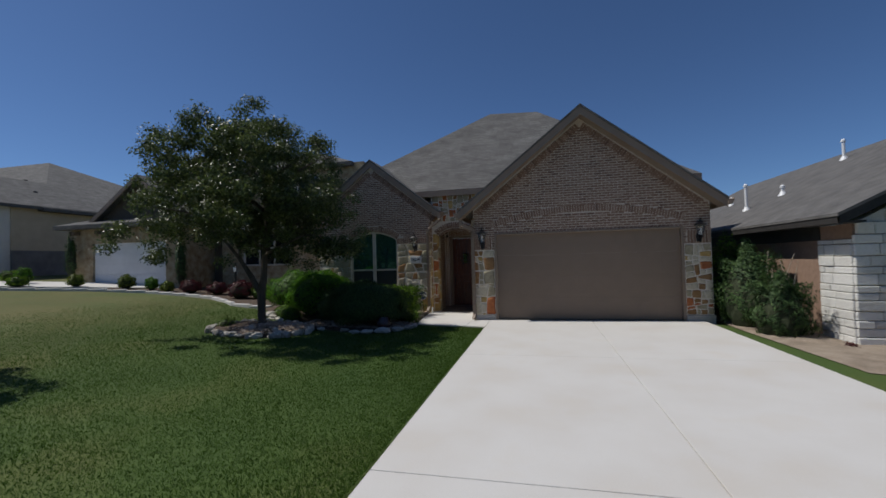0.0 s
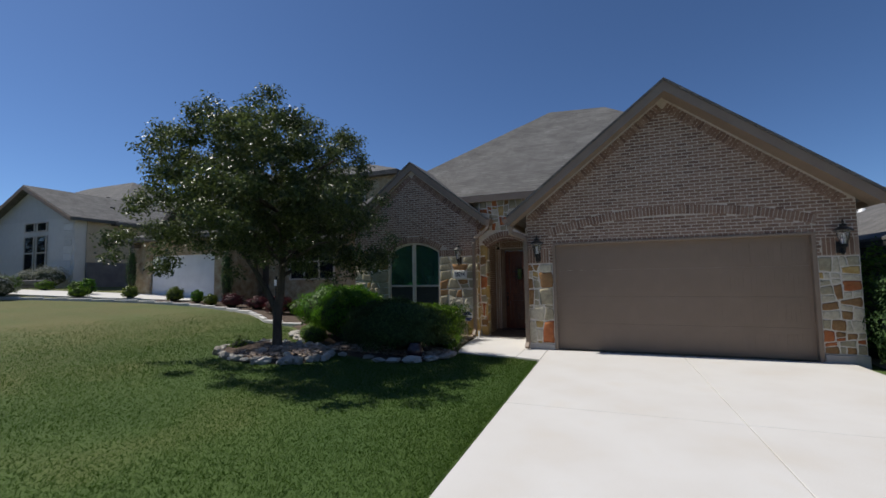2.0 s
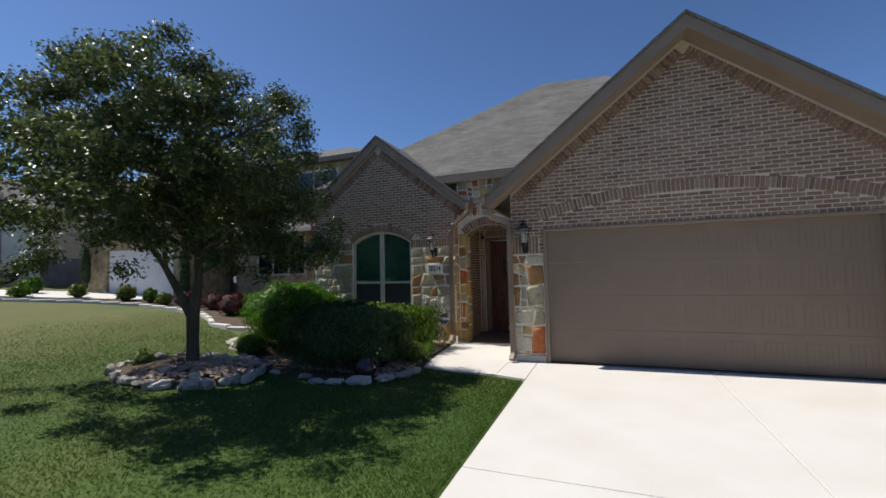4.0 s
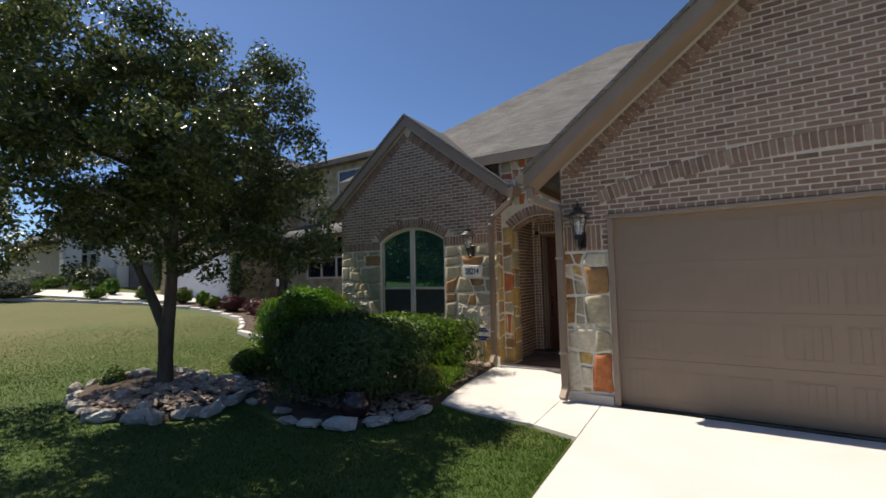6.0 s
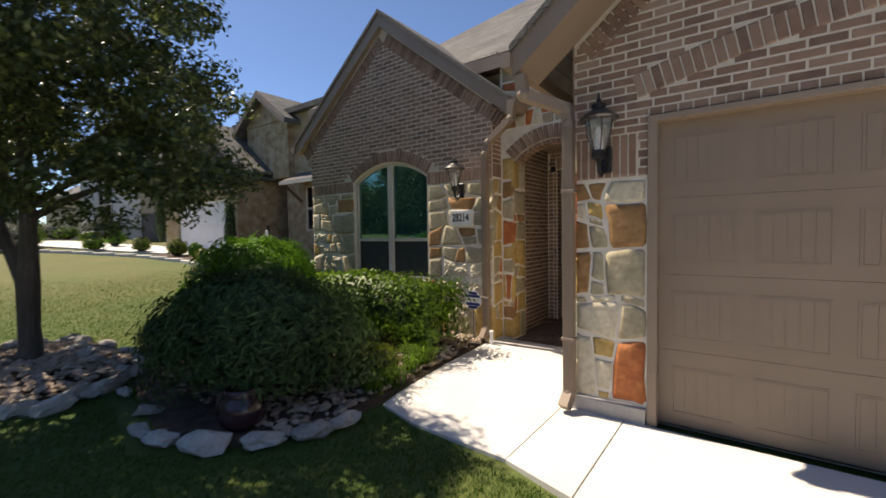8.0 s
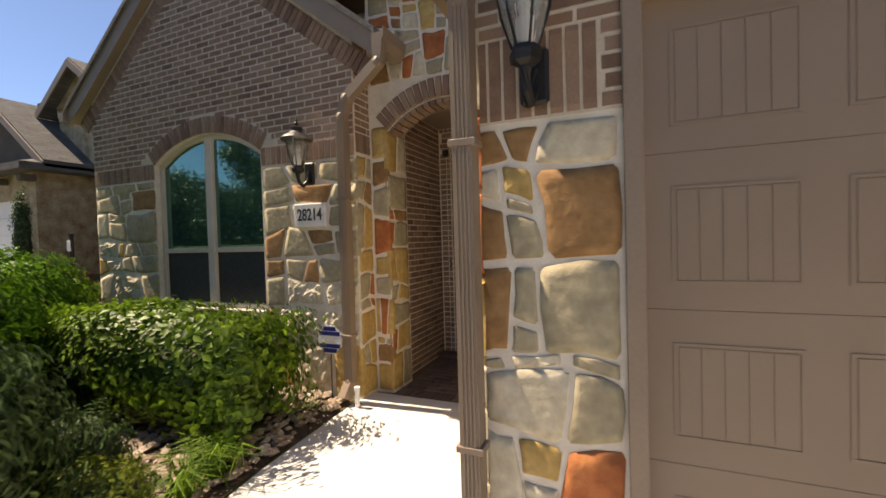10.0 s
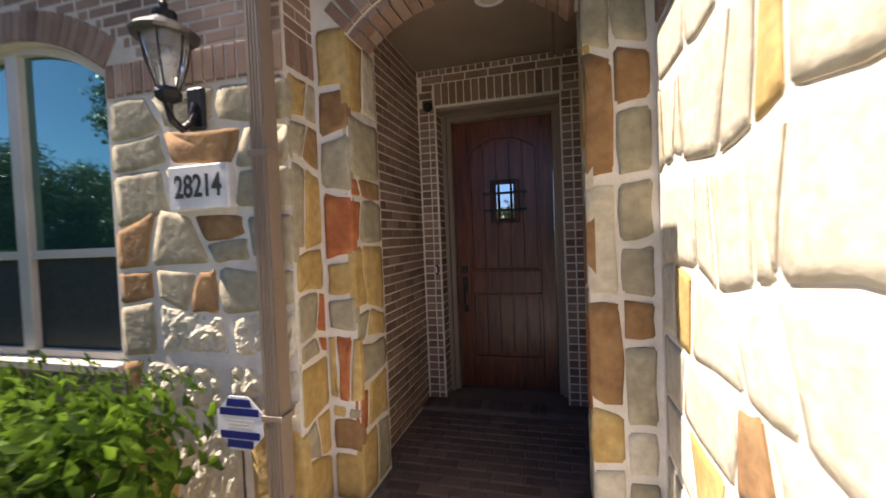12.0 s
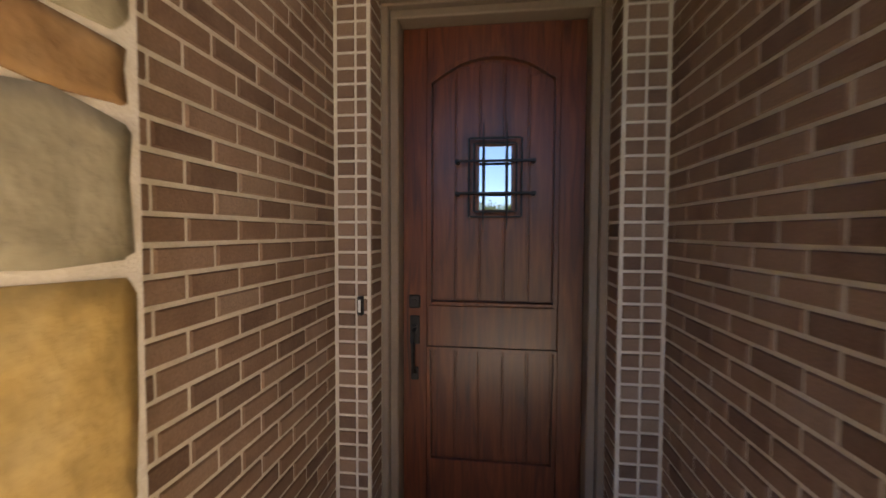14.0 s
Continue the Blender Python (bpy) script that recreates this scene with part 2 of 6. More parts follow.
bm = bmesh.new()
box(bm, GX0, -0.03, 0.02, 0.3, -0.1, GDH + 0.03)
box(bm, GDW + 0.03, GX1, 0.02, 0.3, -0.1, GDH + 0.03)
prism(bm, [(GX0, GDH + 0.03), (GX1, GDH + 0.03), (GX1, rake_z(GX1, RX, RZ - 0.12, RS)), (RX, RZ - 0.12), (GX0, rake_z(GX0, RX, RZ - 0.12, RS))], "y", 0.02, 0.3)
part("backing", bm, mortar, wall_garage)
bm = bmesh.new()
box(bm, GX0, -0.031, 0.0165, 0.0195, 2.005, GDH + 0.029)
box(bm, GDW + 0.031, GX1, 0.0165, 0.0195, 2.005, GDH + 0.029)
prism(bm, [(GX0, GDH + 0.03), (GX1, GDH + 0.03), (GX1, rake_z(GX1, RX, RZ - 0.12, RS)), (RX, RZ - 0.12), (GX0, rake_z(GX0, RX, RZ - 0.12, RS))], "y", 0.0165, 0.0195)
part("mortar_bed", bm, mortar_tan, wall_garage)
wall_garage_side = thing("wall_garage_side", "sunlit stone side wall of the garage beside the entry", "wall", kind="structure")
part("backing", boxm(GX0, GX0 + 0.25, 0.3, 9.0, -0.1, 3.2), mortar, wall_garage_side)
# unseen panel added behind the garage door to block light through its seams
part("light_block", boxm(-0.3, 5.2, 0.22, 0.3, -0.1, GDH), mortar, wall_garage_side)
part("backing", boxm(GX1 - 0.25, GX1, 0.3, 9.0, -0.1, 3.2), mortar, wall_garage_side)


def gable_roof(name, label, cx, top, slope, half, y0, y1, fascia=0.2, thick=0.06, over=0.46):
    ob = thing(name, label, "roof", kind="structure")
    e = top - half * slope
    for s in (-1, 1):
        bm = bmesh.new()
        prism(bm, [(cx, top), (cx + s * half, e), (cx + s * half, e - thick), (cx, top - thick)], "y", y0, y1)
        part("roof_slope", bm, shingle, ob)
        bm = bmesh.new()
        prism(bm, [(cx, top - thick), (cx + s * (half - 0.01), e - thick + 0.008), (cx + s * (half - 0.01), e - thick - fascia), (cx, top - thick - fascia - 0.02)], "y", y0 + 0.03, y0 + 0.07)
        part("rake_board", bm, trim_paint, ob)
        bm = bmesh.new()
        prism(bm, [(cx, top - thick - fascia + 0.02), (cx + s * (half - 0.05), e - thick - fascia + 0.06), (cx + s * (half - 0.05), e - thick - fascia + 0.045), (cx, top - thick - fascia + 0.005)], "y", y0 + 0.07, y0 + over + 0.02)
        part("soffit", bm, trim_paint, ob)
        bm = bmesh.new()
        g = cx + s * half
        prism(bm, [(g - s * 0.02, e - 0.07), (g + s * 0.09, e - 0.07), (g + s * 0.10, e - 0.03), (g + s * 0.11, e - 0.03), (g + s * 0.10, e - 0.12), (g + s * 0.05, e - 0.19), (g - s * 0.02, e - 0.19)], "y", y0 - 0.02, y1)
        part("gutter", bm, trim_paint, ob)
    return ob


gable_roof("roof_garage", "grey asphalt shingle gable roof over the garage", RX, RZ, RS, RHALF, RY, 9.0)

# ---- house: wing with the arched window ----
WY, WX0, WX1 = 1.61, -6.5, -2.37
WCX, WTOP, WS, WHALF = -4.45, 5.33, 0.79, 2.42
wall_wing = thing("wall_wing", "brown brick and stone front of the wing", "wall", kind="structure")
WIN0, WIN1, WINB, WINS, WINT = -5.28, -3.56, 0.81, 2.51, 2.79   # window sides, sill, spring, crown


def arch(x0, x1, spring, crown, n=12):
    """Points of a segmental arch from the left spring to the right."""
    h, w = crown - spring, (x1 - x0) / 2
    r = (w * w + h * h) / (2 * h)
    cx, cz = (x0 + x1) / 2, crown - r
    a = math.asin(w / r)
    return [(cx + r * math.sin(-a + 2 * a * i / n), cz + r * math.cos(-a + 2 * a * i / n)) for i in range(n + 1)]


bm = bmesh.new()
box(bm, WX0, WIN0, WY + 0.02, WY + 0.3, -0.1, WINS)
box(bm, WIN1, WX1, WY + 0.02, WY + 0.3, -0.1, WINS)
box(bm, WIN0, WIN1, WY + 0.02, WY + 0.3, -0.1, WINB)
prism(bm, [(WX0, WINS)] + arch(WIN0, WIN1, WINS, WINT) + [(WX1, WINS), (WX1, rake_z(WX1, WCX, WTOP - 0.12, WS)), (WCX, WTOP - 0.12), (WX0, rake_z(WX0, WCX, WTOP - 0.12, WS))], "y", WY + 0.02, WY + 0.3)
part("backing", bm, mortar, wall_wing)
bm = bmesh.new()
box(bm, WX0, WIN0, WY + 0.0165, WY + 0.0195, 2.335, WINS)
box(bm, WIN1, WX1, WY + 0.0165, WY + 0.0195, 2.335, WINS)
prism(bm, [(WX0, WINS)] + arch(WIN0, WIN1, WINS, WINT) + [(WX1, WINS), (WX1, rake_z(WX1, WCX, WTOP - 0.12, WS)), (WCX, WTOP - 0.12), (WX0, rake_z(WX0, WCX, WTOP - 0.12, WS))], "y", WY + 0.0165, WY + 0.0195)
part("mortar_bed", bm, mortar_tan, wall_wing)
part("backing", boxm(WX0, WX0 + 0.25, WY + 0.3, 9.0, -0.1, 3.2), mortar, wall_wing)
gable_roof("roof_wing", "grey asphalt shingle gable roof over the wing", WCX, WTOP, WS, WHALF, WY - 0.12, 7.0, over=0.12)

# ---- house: entry ----
EY, EX0, EX1, ESP, ECR = 1.87, -2.15, -0.96, 2.60, 2.84   # entry face, opening, spring, crown
AX0, AX1, AY0, AY1, AZ, AC = -2.265, -0.86, 2.28, 3.42, 0.0, 2.97   # alcove
wall_entry = thing("wall_entry", "stone entry front with a brick arch", "wall", kind="structure")
bm = bmesh.new()
box(bm, WX1, EX0 - 0.02, EY + 0.02, AY0, -0.1, ESP)
box(bm, EX1 + 0.02, GX0 + 0.05, EY + 0.02, AY0, -0.1, ESP)
prism(bm, [(WX1, ESP)] + arch(EX0, EX1, ESP, ECR) + [(GX0 + 0.05, ESP), (GX0 + 0.05, 4.1), (WX1, 4.1)], "y", EY + 0.02, EY + 0.21)
box(bm, WX1, EX0 - 0.02, EY + 0.21, AY0, ESP, 3.1)
box(bm, EX1 + 0.02, GX0 + 0.05, EY + 0.21, AY0, ESP, 3.1)
box(bm, WX1 - 0.2, WX1 + 0.0, WY + 0.3, EY + 0.02, -0.1, 3.4)
part("backing", bm, mortar, wall_entry)
wall_alcove = thing("wall_alcove", "brown brick walls of the entry alcove", "wall", kind="structure")
DX0, DX1, DZ = -2.03, -1.116, 2.555
bm = bmesh.new()
box(bm, AX0 - 0.2, AX0 - 0.008, AY0, AY1 + 0.5, -0.1, 3.1)
box(bm, AX1 + 0.008, AX1 + 0.2, AY0, AY1 + 0.5, -0.1, 3.1)
box(bm, AX0 - 0.2, DX0 - 0.075, AY1 + 0.008, AY1 + 0.35, -0.1, 3.1)
box(bm, DX1 + 0.075, AX1 + 0.2, AY1 + 0.008, AY1 + 0.35, -0.1, 3.1)
box(bm, DX0 - 0.075, DX1 + 0.075, AY1 + 0.008, AY1 + 0.35, DZ + 0.075, 3.1)
part("backing", bm, mortar, wall_alcove)
tagged(part("ceiling_alcove", boxm(AX0, AX1, EY + 0.212, AY1 + 0.01, AC, AC + 0.1), trim_paint), "tan painted entry ceiling", "ceiling", kind="structure")
paver_joint = material("paver_joint", ((0.3, (0.10, 0.08, 0.065)), (0.7, (0.17, 0.14, 0.11))), 12, 0.95, 120, 0.4, 0.003)
floor_alcove = thing("floor_alcove", "brown brick paved entry floor", "floor", kind="structure")
part("backing", boxm(AX0, AX1, EY - 0.03, AY1 + 0.4, -0.1, AZ - 0.01), paver_joint, floor_alcove)

# ---- house: main hip roof ----
roof_main = thing("roof_main", "grey asphalt shingle hip roof of the house", "roof", kind="structure")
MX0, MX1, MY0, MY1, MZ, MRZ = -6.7, 6.0, 1.74, 13.46, 4.12, 8.57
hy = (MY0 + MY1) / 2
verts = [(MX0, MY0, MZ), (MX1, MY0, MZ), (MX1, MY1, MZ), (MX0, MY1, MZ), (-0.85, hy, MRZ), (1.3, hy, MRZ - 0.12)]
mesh_object("roof_slope", [verts[i] for i in (0, 1, 5, 4)], [(0, 1, 2, 3)], shingle, roof_main)
mesh_object("roof_slope", [verts[i] for i in (1, 2, 5)], [(0, 1, 2)], shingle, roof_main)
mesh_object("roof_slope", [verts[i] for i in (2, 3, 4, 5)], [(0, 1, 2, 3)], shingle, roof_main)
mesh_object("roof_slope", [verts[i] for i in (3, 0, 4)], [(0, 1, 2)], shingle, roof_main)
part("soffit", boxm(MX0 + 0.03, MX1 - 0.03, MY0 + 0.03, MY1, MZ - 0.06, MZ - 0.02), trim_paint, roof_main)
part("fascia", boxm(MX0, MX1, MY0, MY0 + 0.03, MZ - 0.2, MZ - 0.01), trim_paint, roof_main)
part("wall", boxm(MX0 + 0.5, MX1 - 0.5, 2.3, 11.4, 3.2, MZ - 0.06), mortar, roof_main)

# ---- neighbouring houses ----
far_stone = material("rubble_stone", ((0.25, (0.20, 0.12, 0.06)), (0.45, (0.36, 0.27, 0.16)), (0.65, (0.45, 0.38, 0.26)), (0.8, (0.30, 0.24, 0.17))), 3.2, 0.9, 22, 0.8, 0.03, fine_mix=0.5)
siding = material("brown_siding", ((0.3, (0.10, 0.08, 0.062)), (0.7, (0.14, 0.11, 0.085))), 2, 0.9, 40, 0.3, 0.01)
fence_grey = material("grey_block", ((0.3, (0.13, 0.125, 0.125)), (0.7, (0.2, 0.19, 0.185))), 2, 0.9, 30, 0.5, 0.02)
dark_glass = bpy.data.materials.new("dark_glass")
dark_glass.use_nodes = True
dg_ = dark_glass.node_tree.nodes["Principled BSDF"]
dg_.inputs["Base Color"].default_value, dg_.inputs["Roughness"].default_value, dg_.inputs["Specular IOR Level"].default_value = (0.012, 0.014, 0.022, 1), 0.05, 0.7


def far_window(parent, x0, x1, z0, z1, y, cols=2, rows=2):
    """A framed window on a wall that faces the street."""
    w = part("window", boxm(x0, x1, y - 0.02, y + 0.05, z0, z1), dark_glass, parent, "dark window with pale frame")
    for x in [x0 + (x1 - x0) * k / cols for k in range(cols + 1)]:
        part("frame", boxm(x - 0.05, x + 0.05, y - 0.06, y - 0.021, z0 - 0.05, z1 + 0.05, 0.01), frame_paint, w)
    for z in [z0 + (z1 - z0) * k / rows for k in range(rows + 1)]:
        part("frame", boxm(x0 + 0.051, x1 - 0.051, y - 0.055, y - 0.021, z - 0.04, z + 0.04, 0.01), frame_paint, w)
    return w


def hip(parent, x0, x1, y0, y1, z, slope, mat, name="roof", run=None):
    """A hip roof; run: how far its ridge stops short of the ends."""
    d = min(x1 - x0, y1 - y0) / 2
    r = z + d * slope
    if x1 - x0 >= y1 - y0:
        e = run or d
        a, b = (x0 + e, (y0 + y1) / 2, r), (x1 - e, (y0 + y1) / 2, r)
    else:
        a, b = ((x0 + x1) / 2, y0 + d, r), ((x0 + x1) / 2, y1 - d, r)
    c = [(x0, y0, z), (x1, y0, z), (x1, y1, z), (x0, y1, z)]
    low = [(x, y, z - 0.2) for x, y, _ in c]
    v = c + low + [a, b]
    if x1 - x0 >= y1 - y0:
        f = [(0, 1, 9, 8), (1, 2, 9), (2, 3, 8, 9), (3, 0, 8)]
    else:
        f = [(0, 1, 8), (1, 2, 9, 8), (2, 3, 9), (3, 0, 8, 9)]
    f += [(0, 4, 5, 1), (1, 5, 6, 2), (2, 6, 7, 3), (3, 7, 4, 0), (7, 6, 5, 4)]
    return mesh_object(name, v, f, mat, parent)


def gable(parent, x0, x1, y0, y1, z, slope, wall_mat, roof_mat, over=0.4):
    """A street-facing gable: its wall triangle and two roof slopes."""
    cx, h = (x0 + x1) / 2, (x1 - x0) / 2 * slope
    bm = bmesh.new()
    prism(bm, [(x0, z), (x1, z), (cx, z + h)], "y", y0, y1)
    part("gable_wall", bm, wall_mat, parent)
    for s in (-1, 1):
        e = (x1 - x0) / 2 + over
        bm = bmesh.new()
        prism(bm, [(cx, z + h + 0.16), (cx + s * e, z + h + 0.16 - e * slope), (cx + s * e, z + h - 0.04 - e * slope), (cx, z + h - 0.04)], "y", y0 - over, y1)
        part("roof", bm, roof_mat, parent)
        bm = bmesh.new()
        prism(bm, [(cx, z + h + 0.11), (cx + s * e * 0.995, z + h + 0.11 - e * slope), (cx + s * e * 0.995, z + h - 0.14 - e * slope), (cx, z + h - 0.14)], "y", y0 - over - 0.04, y0 - over - 0.002)
        part("rake_board", bm, trim_paint, parent)


house_b = thing("house", "tan stone two-storey house with white garage door beside the lawn", "house")
gz = 0.9
part("wall", boxm(-22.8, -21.4, 5.0, 12, gz - 0.8, 3.9), far_stone, house_b)
part("wall", boxm(-16.8, -15.9, 5.0, 12, gz - 0.8, 3.9), far_stone, house_b)
part("wall", boxm(-21.4, -16.8, 5.0, 12, 3.08, 3.9), far_stone, house_b)
part("wall", boxm(-21.4, -16.8, 5.4, 12, gz - 0.8, 3.12), far_stone, house_b)
wd = part("garage_door", boxm(-21.4, -16.8, 5.12, 5.2, gz, 3.08), white_door, house_b, "white sectional garage door")
for r in range(4):
    part("door_section", boxm(-21.35, -16.85, 5.095, 5.119, gz + 0.02 + r * 0.55, gz + 0.55 + r * 0.55, 0.006), white_door, wd)
hip(house_b, -23.3, -15.4, 4.45, 12, 4.05, 0.32, shingle, "skirt_roof")
gable(house_b, -21.4, -15.8, 5.4, 11, 4.3, 0.74, siding, shingle)
for k in range(5):
    part("bracket", boxm(-22.4 + k * 1.6, -22.2 + k * 1.6, 4.6, 5.0, 3.55, 3.74, 0.03), siding, house_b)
part("wall", boxm(-14.9, -6.9, 6.6, 13, gz - 0.8, 6.6), far_stone, house_b)
part("wall", boxm(-15.9, -14.9, 7.2, 12, gz - 0.8, 3.9), siding, house_b, "shaded entry wall")
hip(house_b, -18.6, -7.4, 6.3, 13.6, 6.6, 0.42, shingle)
part("wall", boxm(-18.1, -14.9, 7.2, 12.6, 3.9, 6.5), far_stone, house_b)
gable(house_b, -17.4, -14.2, 6.25, 9, 6.2, 0.72, far_stone, shingle, 0.35)
part("wall", boxm(-17.3, -14.3, 6.3, 8.9, 3.9, 6.2), far_stone, house_b)
far_window(house_b, -13.5, -10.9, 1.75, 3.45, 6.58, 3, 2)
far_window(house_b, -11.6, -9.2, 5.0, 6.1, 6.58, 2, 1)
bm = bmesh.new()
prism(bm, [(5.7, 3.62), (6.6, 4.05), (6.6, 3.9), (5.75, 3.5)], "x", -14.0, -9.9)
part("awning", bm, shingle, house_b, "shingled awning over the window")
part("awning_edge", boxm(-14.0, -9.9, 5.66, 5.7, 3.48, 3.62), frame_paint, house_b)
for x in (-13.9, -10.1):
    bm = bmesh.new()
    tube(bm, [(x, 6.58, 2.9), (x, 5.85, 3.5)], 0.06, 4)
    part("awning_brace", bm, siding, house_b)

house_c = thing("house", "white limestone and beige house with a broad grey roof", "house")
part("wall", boxm(-38.0, -28.7, 5.3, 8.0, 0.5, 5.75), limestone, house_c)
part("wall", boxm(-28.75, -28.6, 5.9, 19, 3.0, 5.6), stucco, house_c)
part("wall", boxm(-28.75, -28.58, 5.9, 19, 0.3, 3.0), fence_grey, house_c)
part("wall", boxm(-63.2, -28.8, 8.0, 26.4, 0.5, 5.5), stucco, house_c)
gable(house_c, -38.0, -28.7, 5.3, 12, 5.75, 0.46, limestone, shingle, 0.5)
hip(house_c, -64.0, -28.1, 7.2, 27.2, 5.6, 0.61, shingle, run=14.5)
for x in (-33.9, -32.55):
    far_window(house_c, x, x + 1.05, 2.6, 4.75, 5.28, 1, 2)
    far_window(house_c, x, x + 1.05, 5.05, 5.6, 5.28, 1, 1)
for x, y in ((-33.2, 9.6), (-36.0, 11.2), (-31.0, 8.6)):
    part("roof_vent", boxm(x - 0.12, x + 0.12, y - 0.12, y + 0.12, 5.6 + (y - 7.2) * 0.61 - 0.1, 5.6 + (y - 7.2) * 0.61 + 0.55, 0.03), iron, house_c)
rg = random.Random(3)
for k in range(11):
    z = 0.8 + k * 0.46
    for x in (-37.9, -29.7):
        part("quoin", boxm(x, x + rg.uniform(0.7, 1.0), 5.24, 5.3, z, z + 0.4, 0.02), limestone, house_c)
retaining = thing("retaining_wall", "low grey stacked block wall around the neighbour's bed", "retaining wall")
for k in range(14):
    for r in range(2):
        part("block", boxm(-38 + k * 0.72 + 0.3 * r, -37.3 + k * 0.72 + 0.3 * r, 3.4, 3.8, 1.35 + r * 0.3, 1.64 + r * 0.3, 0.03), fence_grey, retaining)

dark_fascia = material("dark_fascia", ((0.3, (0.02, 0.018, 0.017)), (0.7, (0.035, 0.032, 0.03))), 4, 0.7, 60, 0.1, 0.002)
house_d = thing("house", "white limestone house with dark eaves next door", "house")
DXW, DYC = 7.2, -2.3
part("wall", boxm(DXW + 0.03, DXW + 7, DYC + 0.03, 14, -1.0, 2.25), brick_joined, house_d, "brown brick side wall")
part("soffit", boxm(DXW - 0.42, DXW + 0.02, DYC - 0.38, 14.4, 2.25, 2.29), dark_fascia, house_d)
part("fascia", boxm(DXW - 0.45, DXW - 0.42, DYC - 0.43, 14.4, 2.25, 2.42), dark_fascia, house_d)
part("frieze", boxm(DXW + 0.0, DXW + 0.029, DYC + 1.0, 14, 1.95, 2.249), dark_fascia, house_d)
DRX, DRZ = 12.6, 2.44 + (12.6 - DXW + 0.47) * 0.5   # ridge of its street-facing gable
bm = bmesh.new()
for s_ in (-1, 1):
    e = DRX + s_ * (DRX - DXW + 0.47)
    prism(bm, [(DRX, DRZ), (e, 2.44), (e, 2.38), (DRX, DRZ - 0.06)], "y", DYC - 0.45, 14.5)
part("roof", bm, shingle_dark, house_d)
for s_ in (-1, 1):
    e = DRX + s_ * (DRX - DXW + 0.45)
    bm = bmesh.new()
    prism(bm, [(DRX, DRZ - 0.061), (e, 2.389), (e, 2.21), (DRX, DRZ - 0.25)], "y", DYC - 0.43, DYC - 0.39)
    part("rake_board", bm, dark_fascia, house_d)
bm = bmesh.new()
prism(bm, [(DXW + 0.03, 2.24), (2 * DRX - DXW - 0.03, 2.24), (DRX, DRZ - 0.28)], "y", DYC + 0.03, DYC + 0.3)
part("gable_wall", bm, limestone, house_d)
part("wall", boxm(DXW + 6.9, 2 * DRX - DXW - 0.03, DYC + 0.03, 14, -1.0, 2.25), brick_joined, house_d)
for (x, y, h) in ((8.2, 4.3, 0.8), (9.0, 3.7, 0.22), (11.5, 5.0, 0.6), (9.4, 8.5, 0.25)):
    z = 2.44 + (x - DXW + 0.47) * 0.5
    vent = thing("roof_vent", "thin metal vent pipe on the neighbour's roof", "vent pipe", "roof vents")
    bm = bmesh.new()
    lathe(bm, [(0.045, z - 0.1), (0.045, z + h), (0.07, z + h), (0.07, z + h + 0.06), (0.03, z + h + 0.1)], 12, Matrix.Translation((x, y, 0)))
    part("pipe", bm, white_door, vent)
    bm = bmesh.new()
    lathe(bm, [(0.14, z - 0.05), (0.06, z + 0.1)], 12, Matrix.Translation((x, y, 0)))
    part("flashing", bm, white_door, vent)
rg = random.Random(11)
z = -0.75
while z < 2.9:
    h = rg.uniform(0.14, 0.26)
    y = DYC
    while y < DYC + 0.98 and z < 1.9:
        w = min(rg.uniform(0.25, 0.6), DYC + 1.0 - y)
        part("stone", boxm(DXW - rg.uniform(0.015, 0.04), DXW + 0.028, y + 0.006, y + w - 0.006, z + 0.006, min(z + h, 1.95) - 0.006, 0.012), limestone, house_d)
        y += w
    x = DXW + max(0.0, (z - 2.0) / 0.5)
    while x < DXW + 3.2:
        w = rg.uniform(0.22, 0.6)
        part("stone", boxm(x + 0.006, x + w - 0.006, DYC - rg.uniform(0.02, 0.06), DYC + 0.028, z + 0.006, z + h - 0.006, 0.016), limestone, house_d)
        x += w
    z += h

# ---- garage door ----
garage_door = thing("garage_door", "tan sectional garage door with grooved square panels, closed", "garage door")
panel_bm = bmesh.new()
pw, ph = 0.41, 0.375
for a, b, c, d in ((0, pw, 0, 0.012), (0, pw, ph - 0.012, ph), (0, 0.012, 0.012, ph - 0.012), (pw - 0.012, pw, 0.012, ph - 0.012)):
    box(panel_bm, a, b, -0.0022, 0.004, c, d)
for i in range(5):
    w = (pw - 0.034) / 5
    box(panel_bm, 0.017 + i * w + 0.003, 0.017 + (i + 1) * w - 0.003, -0.0016, 0.004, 0.016, ph - 0.016)
panel_me = bpy.data.meshes.new("panel")
panel_bm.to_mesh(panel_me)
panel_bm.free()
panel_me.materials.append(door_paint)
for r in range(4):
    sec = part("door_section", boxm(0.02, GDW - 0.02, 0.10, 0.15, 0.012 + r * 0.605, 0.012 + (r + 1) * 0.605 - 0.0015, 0.001), door_paint, garage_door)
    for c in range(9):
        p = new("panel", panel_me)
        p.parent = sec
        p.location = (0.13 + c * 0.532, 0.0985, 0.012 + r * 0.605 + 0.10)
part("weather_seal", boxm(0.02, GDW - 0.02, 0.105, 0.145, -0.002, 0.011), iron, garage_door)
garage_frame = thing("trim_garage", "tan painted garage door casing", "trim", kind="structure")
part("jamb", boxm(-0.035, 0.035, -0.012, 0.16, 0.0, GDH - 0.02, 0.004), trim_paint, garage_frame)
part("jamb", boxm(GDW - 0.035, GDW + 0.035, -0.012, 0.16, 0.0, GDH - 0.02, 0.004), trim_paint, garage_frame)
part("head", boxm(-0.035, GDW + 0.035, -0.016, 0.16, GDH - 0.019, GDH + 0.03, 0.004), trim_paint, garage_frame)

